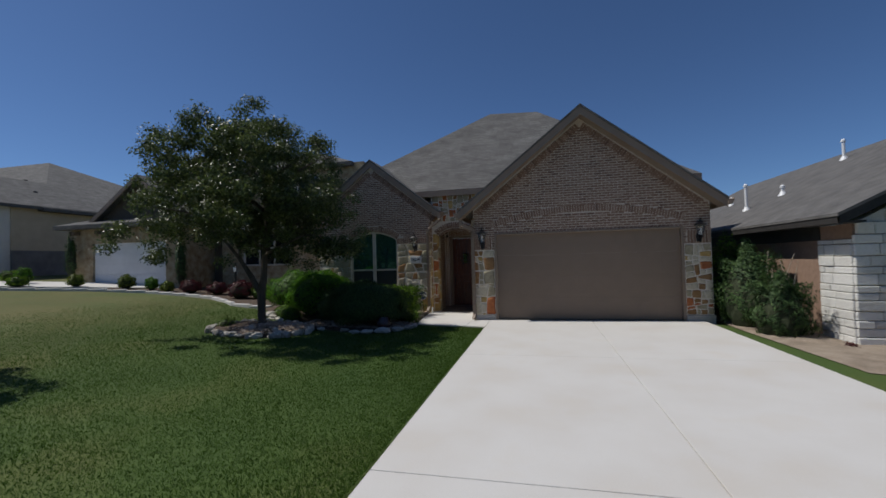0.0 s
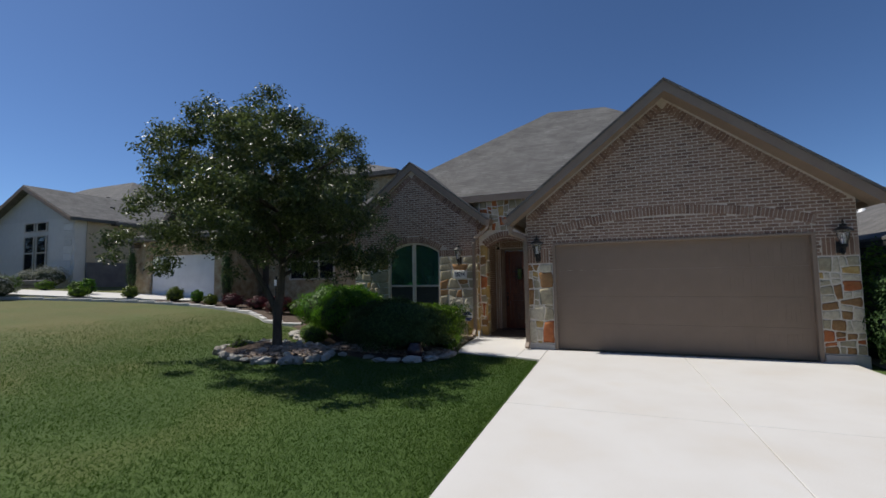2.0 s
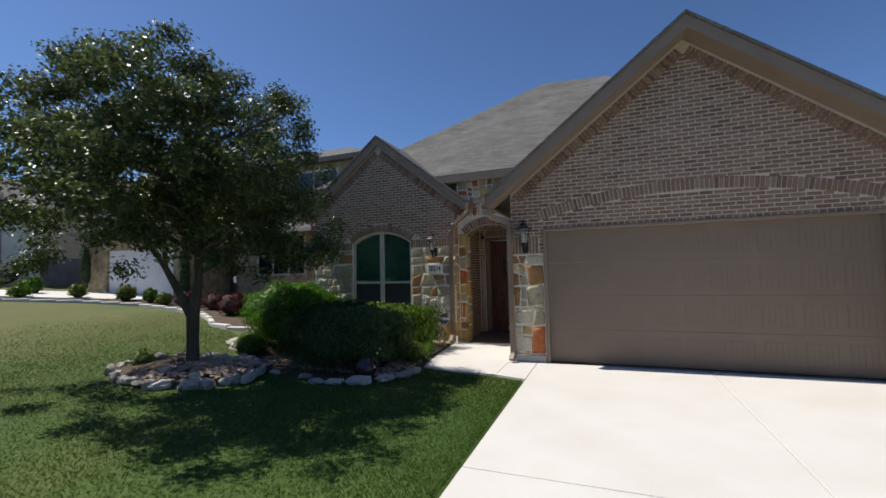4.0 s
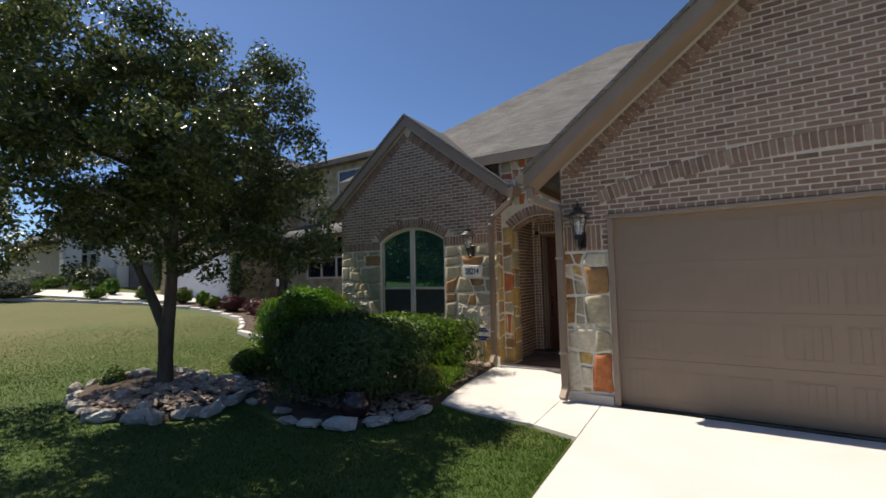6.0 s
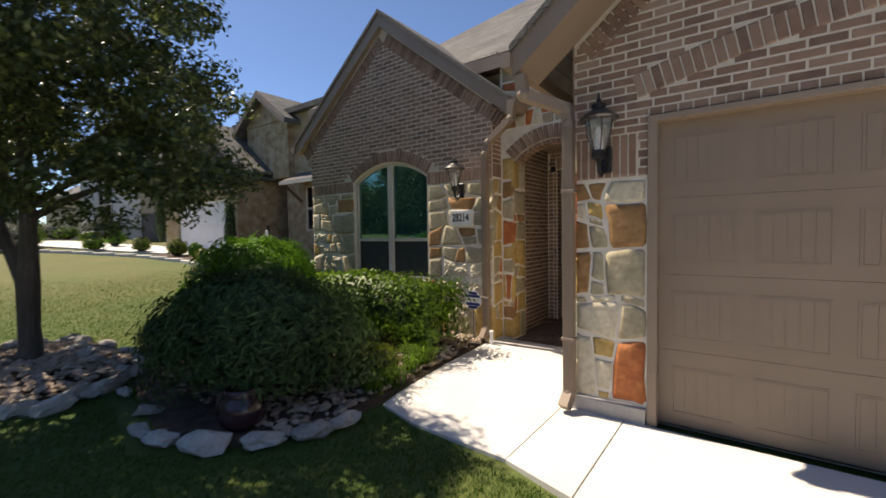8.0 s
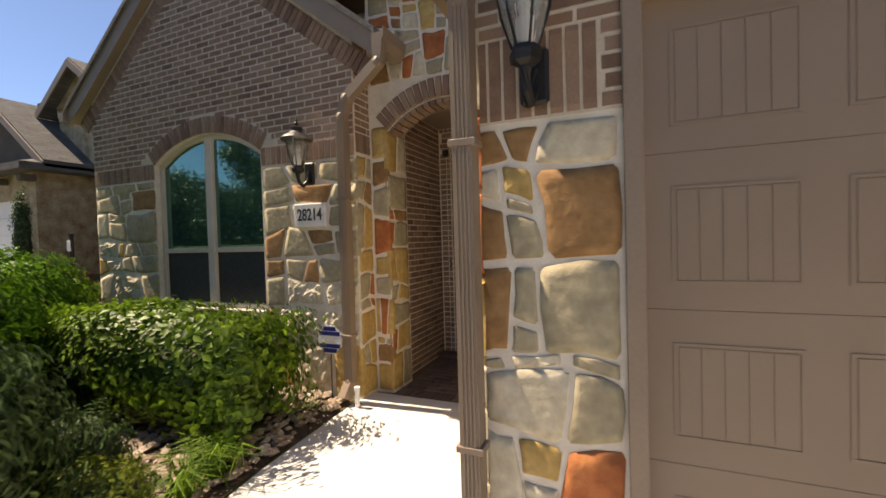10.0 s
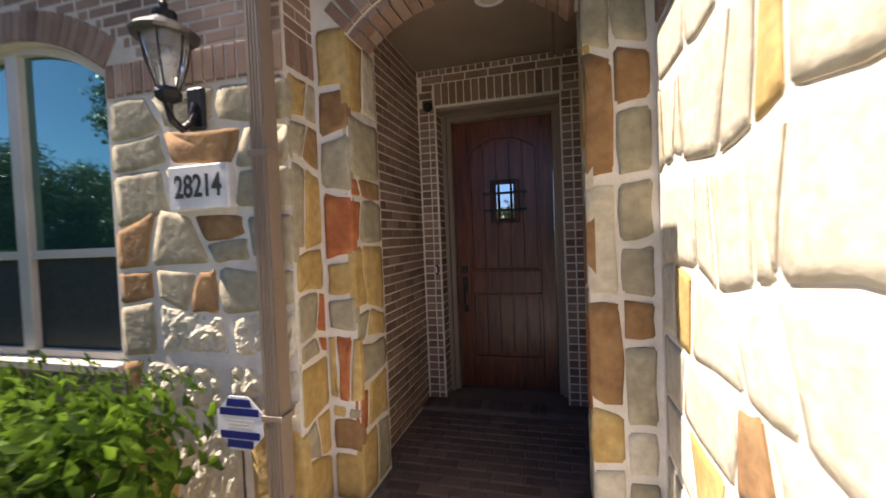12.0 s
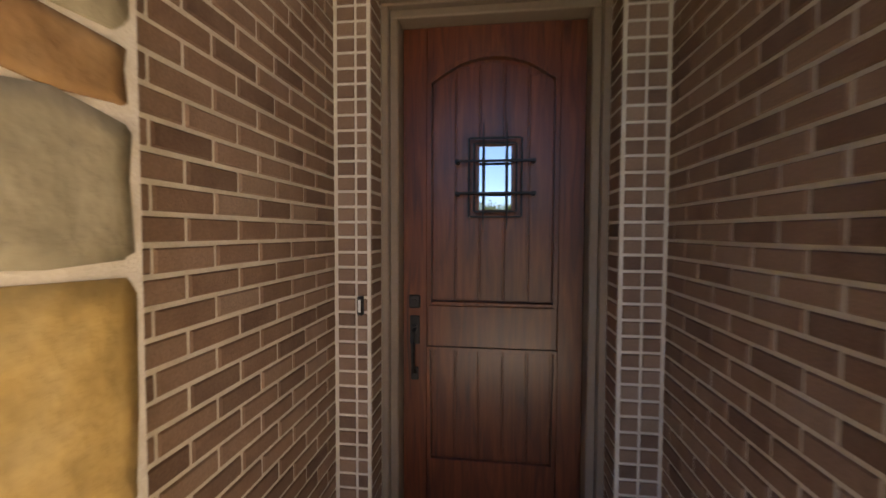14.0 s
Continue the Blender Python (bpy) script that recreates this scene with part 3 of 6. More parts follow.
# ---- arched window ----
glass = bpy.data.materials.new("window_glass")
glass.use_nodes = True
gp = glass.node_tree.nodes["Principled BSDF"]
gp.inputs["Base Color"].default_value = (0.075, 0.235, 0.195, 1)
gp.inputs["Metallic"].default_value = 0.75
gp.inputs["Roughness"].default_value = 0.03
gp.inputs["Specular IOR Level"].default_value = 1.0
gp.inputs["IOR"].default_value = 1.9
gp.inputs["Coat Weight"].default_value = 0.15
gp.inputs["Coat Roughness"].default_value = 0.02
screen_mat = material("insect_screen", ((0.3, (0.012, 0.016, 0.016)), (0.7, (0.03, 0.035, 0.034))), 30, 0.6, 400, 0.1, 0.001)


def bar(name, pts, y0, y1, width, mat, parent, label=""):
    """A flat bar of that width that follows pts in the x-z plane, inwards to the right of the way."""
    bm = bmesh.new()
    n = len(pts)
    rows = []
    for i, p in enumerate(pts):
        a, b = Vector(pts[max(i - 1, 0)]), Vector(pts[min(i + 1, n - 1)])
        d = (b - a).normalized()
        q = (p[0] + d.y * width, p[1] - d.x * width)
        rows.append([bm.verts.new((p[0], y0, p[1])), bm.verts.new((q[0], y0, q[1])), bm.verts.new((q[0], y1, q[1])), bm.verts.new((p[0], y1, p[1]))])
    for a, b in zip(rows, rows[1:]):
        for k in range(4):
            bm.faces.new((a[k], a[(k + 1) % 4], b[(k + 1) % 4], b[k]))
    bm.faces.new(rows[0]), bm.faces.new(rows[-1][::-1])
    bmesh.ops.recalc_face_normals(bm, faces=bm.faces)
    return part(name, bm, mat, parent, label)


window_1 = thing("window_1", "arched twin window with pale frames and green-tinted glass", "window", kind="structure")
wm, wy = (WIN0 + WIN1) / 2, WY + 0.10
top = arch(WIN0 + 0.005, WIN1 - 0.005, WINS - 0.005, WINT - 0.005, 20)
bar("window_frame", top, wy - 0.03, wy + 0.05, 0.045, frame_paint, window_1)
for x in (WIN0 + 0.027, WIN1 - 0.027):
    part("window_frame", boxm(x - 0.022, x + 0.022, wy - 0.03, wy + 0.05, WINB, WINS - 0.01, 0.004), frame_paint, window_1)
part("mullion", boxm(wm - 0.055, wm + 0.055, wy - 0.035, wy + 0.05, WINB + 0.04, WINT - 0.04, 0.006), frame_paint, window_1)
part("window_sill", boxm(WIN0, WIN1, wy - 0.12, wy + 0.05, WINB - 0.06, WINB, 0.008), frame_paint, window_1)
for s, (a, b) in enumerate(((WIN0 + 0.05, wm - 0.056), (wm + 0.056, WIN1 - 0.05))):
    part("rail", boxm(a, b, wy - 0.025, wy + 0.03, 1.44, 1.495, 0.004), frame_paint, window_1)
    part("rail", boxm(a, b, wy - 0.02, wy + 0.03, WINB + 0.001, WINB + 0.05, 0.004), frame_paint, window_1)
    bm = bmesh.new()
    pts = [p for p in arch(WIN0 + 0.05, WIN1 - 0.05, WINS - 0.03, WINT - 0.05, 20) if a < p[0] < b]
    edge = [(a, WINS - 0.03 if s == 0 else pts[0][1]), *pts, (b, pts[-1][1] if s == 0 else WINS - 0.03)]
    prism(bm, [(b, 1.49), (a, 1.49)] + edge, "y", wy + 0.01, wy + 0.016)
    part("pane", bm, glass, window_1)
    part("pane", boxm(a, b, wy + 0.008, wy + 0.014, WINB + 0.045, 1.445), screen_mat, window_1, "dark insect screen over the lower sash")
    for k in (1, 2):
        x = a + (b - a) * k / 3
        part("muntin", boxm(x - 0.008, x + 0.008, wy + 0.02, wy + 0.03, 2.42, 2.70 if k == 2 - s else 2.6), frame_paint, window_1)
part("muntin", boxm(WIN0 + 0.05, WIN1 - 0.05, wy + 0.02, wy + 0.03, 2.41, 2.43), frame_paint, window_1)
# black sheet added behind the panes; its colour stands for the room's darkness
part("room_shade", boxm(WIN0 - 0.3, WIN1 + 0.3, WY + 0.32, WY + 0.36, 0.5, 3.1), iron, window_1, "black sheet standing for the unlit room behind the glass")

# ---- front door ----
wood = bpy.data.materials.new("stained_wood")
wood.use_nodes = True
nt = wood.node_tree
b = nt.nodes["Principled BSDF"]
tc, mp = nt.nodes.new("ShaderNodeTexCoord"), nt.nodes.new("ShaderNodeMapping")
mp.inputs["Scale"].default_value = (14, 14, 1.1)
n1, n2, rp = nt.nodes.new("ShaderNodeTexNoise"), nt.nodes.new("ShaderNodeTexNoise"), nt.nodes.new("ShaderNodeValToRGB")
n1.inputs["Scale"].default_value, n1.inputs["Detail"].default_value, n1.inputs["Distortion"].default_value = 2.0, 8, 1.2
n2.inputs["Scale"].default_value = 1.6
ramp_stops(rp, ((0.25, (0.07, 0.016, 0.006)), (0.5, (0.165, 0.038, 0.012)), (0.75, (0.27, 0.072, 0.022))))
mxw = nt.nodes.new("ShaderNodeMixRGB")
mxw.blend_type, mxw.inputs[0].default_value = "MULTIPLY", 0.5
nt.links.new(tc.outputs["Object"], mp.inputs[0]), nt.links.new(mp.outputs[0], n1.inputs["Vector"]), nt.links.new(tc.outputs["Object"], n2.inputs["Vector"])
nt.links.new(n1.outputs["Fac"], rp.inputs[0]), nt.links.new(rp.outputs[0], mxw.inputs[1]), nt.links.new(n2.outputs["Fac"], mxw.inputs[2])
nt.links.new(mxw.outputs[0], b.inputs["Base Color"])
b.inputs["Roughness"].default_value, b.inputs["Coat Weight"].default_value, b.inputs["Coat Roughness"].default_value = 0.42, 0.3, 0.22
bw = nt.nodes.new("ShaderNodeBump")
bw.inputs["Strength"].default_value, bw.inputs["Distance"].default_value = 0.15, 0.003
nt.links.new(n1.outputs["Fac"], bw.inputs["Height"]), nt.links.new(bw.outputs[0], b.inputs["Normal"])

DYF = 3.76
DB = 0.02
door_1 = thing("door_1", "dark red-stained knotty wooden front door with an arched plank panel, closed", "door", kind="structure")
part("slab", boxm(DX0, DX1, DYF + 0.03, DYF + 0.06, DB, DZ), wood, door_1)
st = 0.125   # stile width
part("stile", boxm(DX0, DX0 + st, DYF, DYF + 0.029, DB, DZ, 0.004), wood, door_1)
part("stile", boxm(DX1 - st, DX1, DYF, DYF + 0.029, DB, DZ, 0.004), wood, door_1)
ix0, ix1 = DX0 + st + 0.001, DX1 - st - 0.001
part("rail", boxm(ix0, ix1, DYF, DYF + 0.029, DB, DB + 0.3, 0.004), wood, door_1)
part("rail", boxm(ix0, ix1, DYF, DYF + 0.029, 0.92, 1.135, 0.004), wood, door_1)
bm = bmesh.new()
prism(bm, [(ix0, DZ), (ix0, 2.275)] + arch(ix0, ix1, 2.275, 2.415, 16)[1:-1] + [(ix1, 2.275), (ix1, DZ)], "y", DYF, DYF + 0.019)
part("rail", bm, wood, door_1)
fr_pts = [(ix0, 1.135)] + arch(ix0, ix1, 2.275, 2.415, 16) + [(ix1, 1.135)]
bar("moulding", fr_pts, DYF - 0.009, DYF + 0.0285, 0.022, wood, door_1)
part("moulding", boxm(ix0 + 0.022, ix1 - 0.022, DYF - 0.009, DYF + 0.0285, 1.136, 1.158, 0.005), wood, door_1)
bar("moulding", [(ix0, DB + 0.3), (ix0, 0.919), (ix1, 0.919), (ix1, DB + 0.3)], DYF - 0.009, DYF + 0.0285, 0.022, wood, door_1)
npl = 5
for i in range(npl):
    a = ix0 + 0.024 + i * (ix1 - ix0 - 0.048) / npl
    b2 = ix0 + 0.024 + (i + 1) * (ix1 - ix0 - 0.048) / npl
    topz = 2.245 + 0.13 * (1 - ((a + b2) / 2 + 1.573) ** 2 / 0.11)
    part("plank", boxm(a + 0.0045, b2 - 0.0045, DYF + 0.018, DYF + 0.0295, 1.158, topz, 0.003), wood, door_1)
    part("plank", boxm(a + 0.0045, b2 - 0.0045, DYF + 0.018, DYF + 0.0295, DB + 0.301, 0.90, 0.003), wood, door_1)
# speakeasy grille with its pane
gx, gz = -1.557, 1.79
mirror_glass = bpy.data.materials.new("reflecting_glass")
mirror_glass.use_nodes = True
mg = mirror_glass.node_tree.nodes["Principled BSDF"]
mg.inputs["Base Color"].default_value, mg.inputs["Metallic"].default_value, mg.inputs["Roughness"].default_value = (0.5, 0.54, 0.58, 1), 1.0, 0.03
lite = part("pane", boxm(gx - 0.082, gx + 0.082, DYF + 0.004, DYF + 0.02, gz - 0.16, gz + 0.16), mirror_glass, door_1, "small reflecting glass pane")
bm = bmesh.new()
for a, b2, c, d in ((-0.1, -0.08, -0.18, 0.18), (0.08, 0.1, -0.18, 0.18), (-0.08, 0.08, 0.16, 0.18), (-0.08, 0.08, -0.18, -0.16)):
    box(bm, gx + a, gx + b2, DYF - 0.006, DYF + 0.022, gz + c, gz + d, 0.003)
part("pane_frame", bm, wood, door_1)
grille = part("grille", boxm(gx - 0.135, gx - 0.127, DYF - 0.03, DYF - 0.022, gz - 0.2, gz + 0.2), iron, door_1, "black wrought-iron grille")
for hw, hh in ((0.131, 0.196), (0.105, 0.17)):
    for s in (-1, 1):
        part("grille_bar", boxm(gx + s * hw - 0.005, gx + s * hw + 0.005, DYF - 0.032, DYF - 0.022, gz - hh, gz + hh, 0.002), iron, grille)
        part("grille_bar", boxm(gx - hw + 0.006, gx + hw - 0.006, DYF - 0.032, DYF - 0.022, gz + s * hh - 0.005, gz + s * hh + 0.005, 0.002), iron, grille)
for s in (-1, 1):
    bm = bmesh.new()
    tube(bm, [(gx + s * 0.058, DYF - 0.038, gz - 0.26), (gx + s * 0.058, DYF - 0.038, gz - 0.1), (gx + s * 0.058, DYF - 0.038, gz + 0.1), (gx + s * 0.058, DYF - 0.038, gz + 0.27)], [0.002, 0.007, 0.007, 0.002], 6)
    part("grille_bar", bm, iron, grille)
    bm = bmesh.new()
    tube(bm, [(gx - 0.19, DYF - 0.046, gz + s * 0.08), (gx + 0.19, DYF - 0.046, gz + s * 0.08)], 0.007, 6)
    part("grille_bar", bm, iron, grille)
    for e in (-1, 1):
        part("grille_stud", boxm(gx + e * 0.19 - 0.009, gx + e * 0.19 + 0.009, DYF - 0.055, DYF + 0.012, gz + s * 0.08 - 0.009, gz + s * 0.08 + 0.009, 0.003), iron, grille)
# handle set and dead bolt
hx = DX0 + 0.062
hs = part("handle", boxm(hx - 0.026, hx + 0.026, DYF - 0.01, DYF, 0.93, 1.08, 0.004), iron, door_1, "black iron handle set")
bm = bmesh.new()
tube(bm, [(hx, DYF - 0.01, 1.01), (hx, DYF - 0.05, 1.0), (hx, DYF - 0.06, 0.94), (hx, DYF - 0.055, 0.84), (hx, DYF - 0.01, 0.78)], [0.012, 0.012, 0.011, 0.010, 0.012], 8)
part("grip", bm, iron, hs)
part("thumb_latch", boxm(hx - 0.012, hx + 0.012, DYF - 0.05, DYF - 0.011, 1.025, 1.035, 0.003), iron, hs)
part("handle_foot", boxm(hx - 0.02, hx + 0.02, DYF - 0.009, DYF, 0.74, 0.81, 0.004), iron, hs)
db = part("dead_bolt", boxm(hx - 0.03, hx + 0.03, DYF - 0.014, DYF, 1.12, 1.19, 0.006), iron, door_1, "black square dead bolt")
bm = bmesh.new()
lathe(bm, [(0.014, 0), (0.014, 0.008), (0.01, 0.01)], 14, Matrix.Translation((hx, DYF - 0.014, 1.155)) @ Matrix.Rotation(radians(90), 4, "X"))
part("keyhole", bm, iron, db)
# casing
casing = thing("trim_door", "tan painted front door casing", "trim", kind="structure")
for s, x in ((-1, DX0), (1, DX1)):
    a, b2 = sorted((x + s * 0.003, x + s * 0.072))
    part("casing_side", boxm(a, b2, DYF - 0.10, DYF + 0.05, AZ, DZ + 0.004, 0.006), trim_paint, casing)
    a, b2 = sorted((x + s * 0.04, x + s * 0.078))
    part("brick_mould", boxm(a, b2, DYF - 0.155, DYF - 0.101, AZ, DZ + 0.04, 0.006), trim_paint, casing)
part("casing_head", boxm(DX0 - 0.072, DX1 + 0.072, DYF - 0.10, DYF + 0.05, DZ + 0.005, DZ + 0.075, 0.006), trim_paint, casing)
part("brick_mould", boxm(DX0 - 0.078, DX1 + 0.078, DYF - 0.155, DYF - 0.101, DZ + 0.041, DZ + 0.08, 0.006), trim_paint, casing)
part("head_lining", boxm(DX0 - 0.083, DX1 + 0.083, AY1 + 0.03, DYF - 0.156, DZ + 0.05, DZ + 0.0885), trim_paint, casing)
part("sill", boxm(DX0 - 0.07, DX1 + 0.07, DYF - 0.12, DYF + 0.05, AZ + 0.0, DB - 0.004, 0.004), iron, casing)
doorbell = thing("doorbell", "narrow doorbell button with a pale push bar on the brick", "doorbell")
part("plate", boxm(-2.157, -2.133, AY1 - 0.03, AY1 - 0.0, 1.145, 1.23, 0.004), iron, doorbell)
part("button", boxm(-2.151, -2.139, AY1 - 0.034, AY1 - 0.03, 1.16, 1.215, 0.001), white_door, doorbell)
chime = thing("door_sensor", "small round dark camera by the door head", "camera")
bm = bmesh.new()
lathe(bm, [(0.045, 0), (0.045, 0.02), (0.03, 0.045), (0.012, 0.05)], 16, Matrix.Translation((-2.17, AY1 - 0.008, 2.64)) @ Matrix.Rotation(radians(90), 4, "X"))
part("body", bm, iron, chime)
can = thing("ceiling_light", "recessed round ceiling light with a white ring, unlit", "light")
bm = bmesh.new()
lathe(bm, [(0.062, 0), (0.095, -0.002), (0.095, -0.012), (0.06, -0.014)], 28, Matrix.Translation((-1.45, 2.46, AC - 0.0)))
part("ring", bm, white_door, can)
bm = bmesh.new()
lathe(bm, [(0.058, -0.0145), (0.04, -0.016), (0.01, -0.018)], 24, Matrix.Translation((-1.45, 2.46, AC)))
part("bulb", bm, frame_paint, can)

stub = thing("drain_stub", "short white plastic drain pipe at the wall's foot", "pipe")
bm = bmesh.new()
tube(bm, [(-2.3, 1.44, -0.05), (-2.3, 1.44, 0.16)], 0.022, 10)
part("pipe", bm, white_door, stub)
bm = bmesh.new()
tube(bm, [(-2.3, 1.44, 0.16), (-2.3, 1.44, 0.19)], 0.028, 10)
part("cap", bm, white_door, stub)

# ---- lanterns, house number, sign, downspouts ----
lamp_glass = bpy.data.materials.new("lantern_glass")
lamp_glass.use_nodes = True
lg = lamp_glass.node_tree.nodes["Principled BSDF"]
lg.inputs["Base Color"].default_value, lg.inputs["Roughness"].default_value, lg.inputs["Transmission Weight"].default_value = (0.9, 0.9, 0.88, 1), 0.06, 0.85
pewter = material("weathered_metal", ((0.3, (0.07, 0.07, 0.072)), (0.7, (0.16, 0.155, 0.15))), 10, 0.38, 100, 0.15, 0.002, metal=0.75)


def wall_lantern(at):
    """A carriage lantern; at: the point on the wall behind its bracket's plate."""
    ob = thing("wall_lantern", "black and pewter carriage lantern with clear glass, unlit", "wall lamp", "lanterns on the house front", at=at)
    part("back_plate", boxm(-0.052, 0.052, -0.028, 0.0, -0.10, 0.10, 0.012), iron, ob)
    bm = bmesh.new()
    tube(bm, [(0, -0.02, 0.02), (0, -0.05, -0.075), (0, -0.10, -0.115), (0, -0.15, -0.085), (0, -0.165, -0.02), (0, -0.16, 0.04)], [0.02, 0.018, 0.017, 0.017, 0.02, 0.024], 8)
    part("arm", bm, iron, ob)
    def r(name, prof, mat, sides=6, label=""):
        bm = bmesh.new()
        lathe(bm, prof, sides, Matrix.Translation((0, -0.16, 0)))
        return part(name, bm, mat, ob, label)
    r("base", [(0.015, -0.02), (0.05, 0.0), (0.055, 0.03), (0.045, 0.05)], iron)
    r("glass", [(0.040, 0.051), (0.056, 0.085), (0.076, 0.16), (0.088, 0.22), (0.092, 0.27)], lamp_glass, 18, "clear tapered glass")
    for k in range(6):
        a = k * math.tau / 6
        bm = bmesh.new()
        tube(bm, [(0.044 * math.cos(a), -0.16 + 0.044 * math.sin(a), 0.05), (0.081 * math.cos(a), -0.16 + 0.081 * math.sin(a), 0.16), (0.096 * math.cos(a), -0.16 + 0.096 * math.sin(a), 0.272)], 0.0045, 5)
        part("glazing_bar", bm, iron, ob)
    r("candle", [(0.02, 0.055), (0.02, 0.14), (0.012, 0.15), (0.018, 0.18), (0.004, 0.22)], white_door, 10, "white candle sleeve with a small bulb")
    r("roof", [(0.128, 0.262), (0.137, 0.276), (0.112, 0.298), (0.078, 0.318), (0.05, 0.34)], pewter, 18, "pewter bell-shaped roof")
    r("chimney", [(0.045, 0.341), (0.05, 0.36), (0.05, 0.372), (0.02, 0.385)], iron, 14)
    r("finial", [(0.008, 0.386), (0.016, 0.40), (0.018, 0.412), (0.007, 0.425), (0.011, 0.435), (0.003, 0.46)], iron, 12)
    return ob


lantern = wall_lantern((0, 0, 0))
lantern.matrix_basis = Matrix.Translation((-0.36, -0.006, 2.16)) @ Matrix.Scale(1.12, 4)
copy_thing(lantern, Matrix.Translation((5.26, -0.006, 2.16)))
copy_thing(lantern, Matrix.Translation((-2.88, WY - 0.005, 2.2)))

ink = material("black_ink", ((0.3, (0.02, 0.02, 0.02)), (0.7, (0.03, 0.03, 0.03))), 5, 0.6, 50, 0)
plaque_mat = material("cast_plaque", ((0.3, (0.66, 0.65, 0.62)), (0.7, (0.76, 0.75, 0.72))), 9, 0.8, 80, 0.3, 0.003)
plaque = thing("house_number", "white cast-stone house number plaque reading 28214", "sign")
part("plate", boxm(-3.085, -2.695, WY - 0.035, WY + 0.03, 1.675, 1.91, 0.008), plaque_mat, plaque)


def lettering(text, size, m, mat, parent, name="lettering", extrude=0.002, wide=1.0):
    cu = bpy.data.curves.new(name, "FONT")
    cu.body, cu.size, cu.align_x, cu.align_y, cu.extrude = text, size, "CENTER", "CENTER", extrude
    cu.offset = 0.02 * size
    tmp = bpy.data.objects.new(name, cu)
    scene.collection.objects.link(tmp)
    dg = bpy.context.evaluated_depsgraph_get()
    me = bpy.data.meshes.new_from_object(tmp.evaluated_get(dg))
    bpy.data.objects.remove(tmp)
    me.transform(m @ Matrix.Diagonal((wide, 1, 1, 1)))
    me.materials.clear()
    me.materials.append(mat)
    ob = new(name, me)
    ob.parent = parent
    return ob


lettering("28214", 0.165, Matrix.Translation((-2.89, WY - 0.0365, 1.793)) @ Matrix.Rotation(radians(90), 4, "X"), ink, plaque, "numerals", wide=0.74)

blue = material("sign_blue", ((0.3, (0.012, 0.018, 0.13)), (0.7, (0.018, 0.026, 0.18))), 4, 0.4, 50, 0)
yard_sign = thing("yard_sign", "blue and white octagonal security sign on a thin stake", "sign")
sx, sy, sz, sr = -2.645, 1.51, 0.585, 0.148
oct8 = [(sx + sr * math.cos(radians(22.5 + 45 * k)), sz + sr * math.sin(radians(22.5 + 45 * k))) for k in range(8)]
bm = bmesh.new()
prism(bm, oct8, "y", sy, sy + 0.006)
board = part("board", bm, white_door, yard_sign, "white octagonal board")
for z0, z1, hw in ((0.04, 0.078, 0.118), (0.084, 0.124, 0.078), (-0.078, -0.04, 0.118), (-0.124, -0.084, 0.078)):
    bm = bmesh.new()
    prism(bm, [(sx - hw, sz + z0), (sx + hw, sz + z0), (sx + hw - 0.012 * (z0 > 0.05), sz + z1), (sx - hw + 0.012 * (z0 > 0.05), sz + z1)], "y", sy - 0.002, sy - 0.0005)
    part("band", bm, blue, board, "dark blue band")
for k, hw in ((0.014, 0.085), (-0.004, 0.06), (-0.022, 0.075)):
    part("text_bar", boxm(sx - hw, sx + hw, sy - 0.0015, sy - 0.0003, sz + k - 0.003, sz + k + 0.003), frame_paint, board)
bm = bmesh.new()
tube(bm, [(sx, sy + 0.012, -0.1), (sx, sy + 0.012, sz + 0.05)], 0.006, 6)
part("stake", bm, iron, yard_sign)


def downspout(name, path, label):
    """A square ribbed downspout along path."""
    ob = thing(name, label, "downspout")
    for i, (a, b2) in enumerate(zip(path, path[1:])):
        bm = bmesh.new()
        tube(bm, [a, b2], 0.062, 4)
        part("pipe", bm, trim_paint, ob)
        if abs(a[2] - b2[2]) > 1.0:
            for k in (-0.026, -0.009, 0.009, 0.026):
                part("rib", boxm(a[0] + k - 0.004, a[0] + k + 0.004, a[1] - 0.05, a[1] - 0.043, min(a[2], b2[2]), max(a[2], b2[2])), trim_paint, ob)
    for p in path[1:-1]:
        bm = bmesh.new()
        bmesh.ops.create_icosphere(bm, subdivisions=2, radius=0.06, matrix=Matrix.Translation(p))
        part("elbow", bm, trim_paint, ob)
    top = path[3]
    for z in (0.62, 1.9):
        part("strap", boxm(top[0] - 0.06, top[0] + 0.06, top[1] - 0.052, top[1] + 0.05, z, z + 0.03, 0.003), trim_paint, ob)
    return ob


downspout("downspout", [(-0.93, -0.40, 2.88), (-0.92, -0.38, 2.72), (-0.66, -0.085, 2.62), (-0.645, -0.075, 2.5), (-0.645, -0.075, 0.16), (-0.66, -0.17, 0.05)], "tan ribbed downspout on the garage corner beside the walk")
downspout("downspout", [(-1.98, 1.5, 3.27), (-2.0, 1.5, 3.1), (-2.36, 1.52, 2.84), (-2.43, 1.53, 2.68), (-2.43, 1.53, 0.2), (-2.45, 1.44, 0.06)], "tan ribbed downspout at the wing corner")

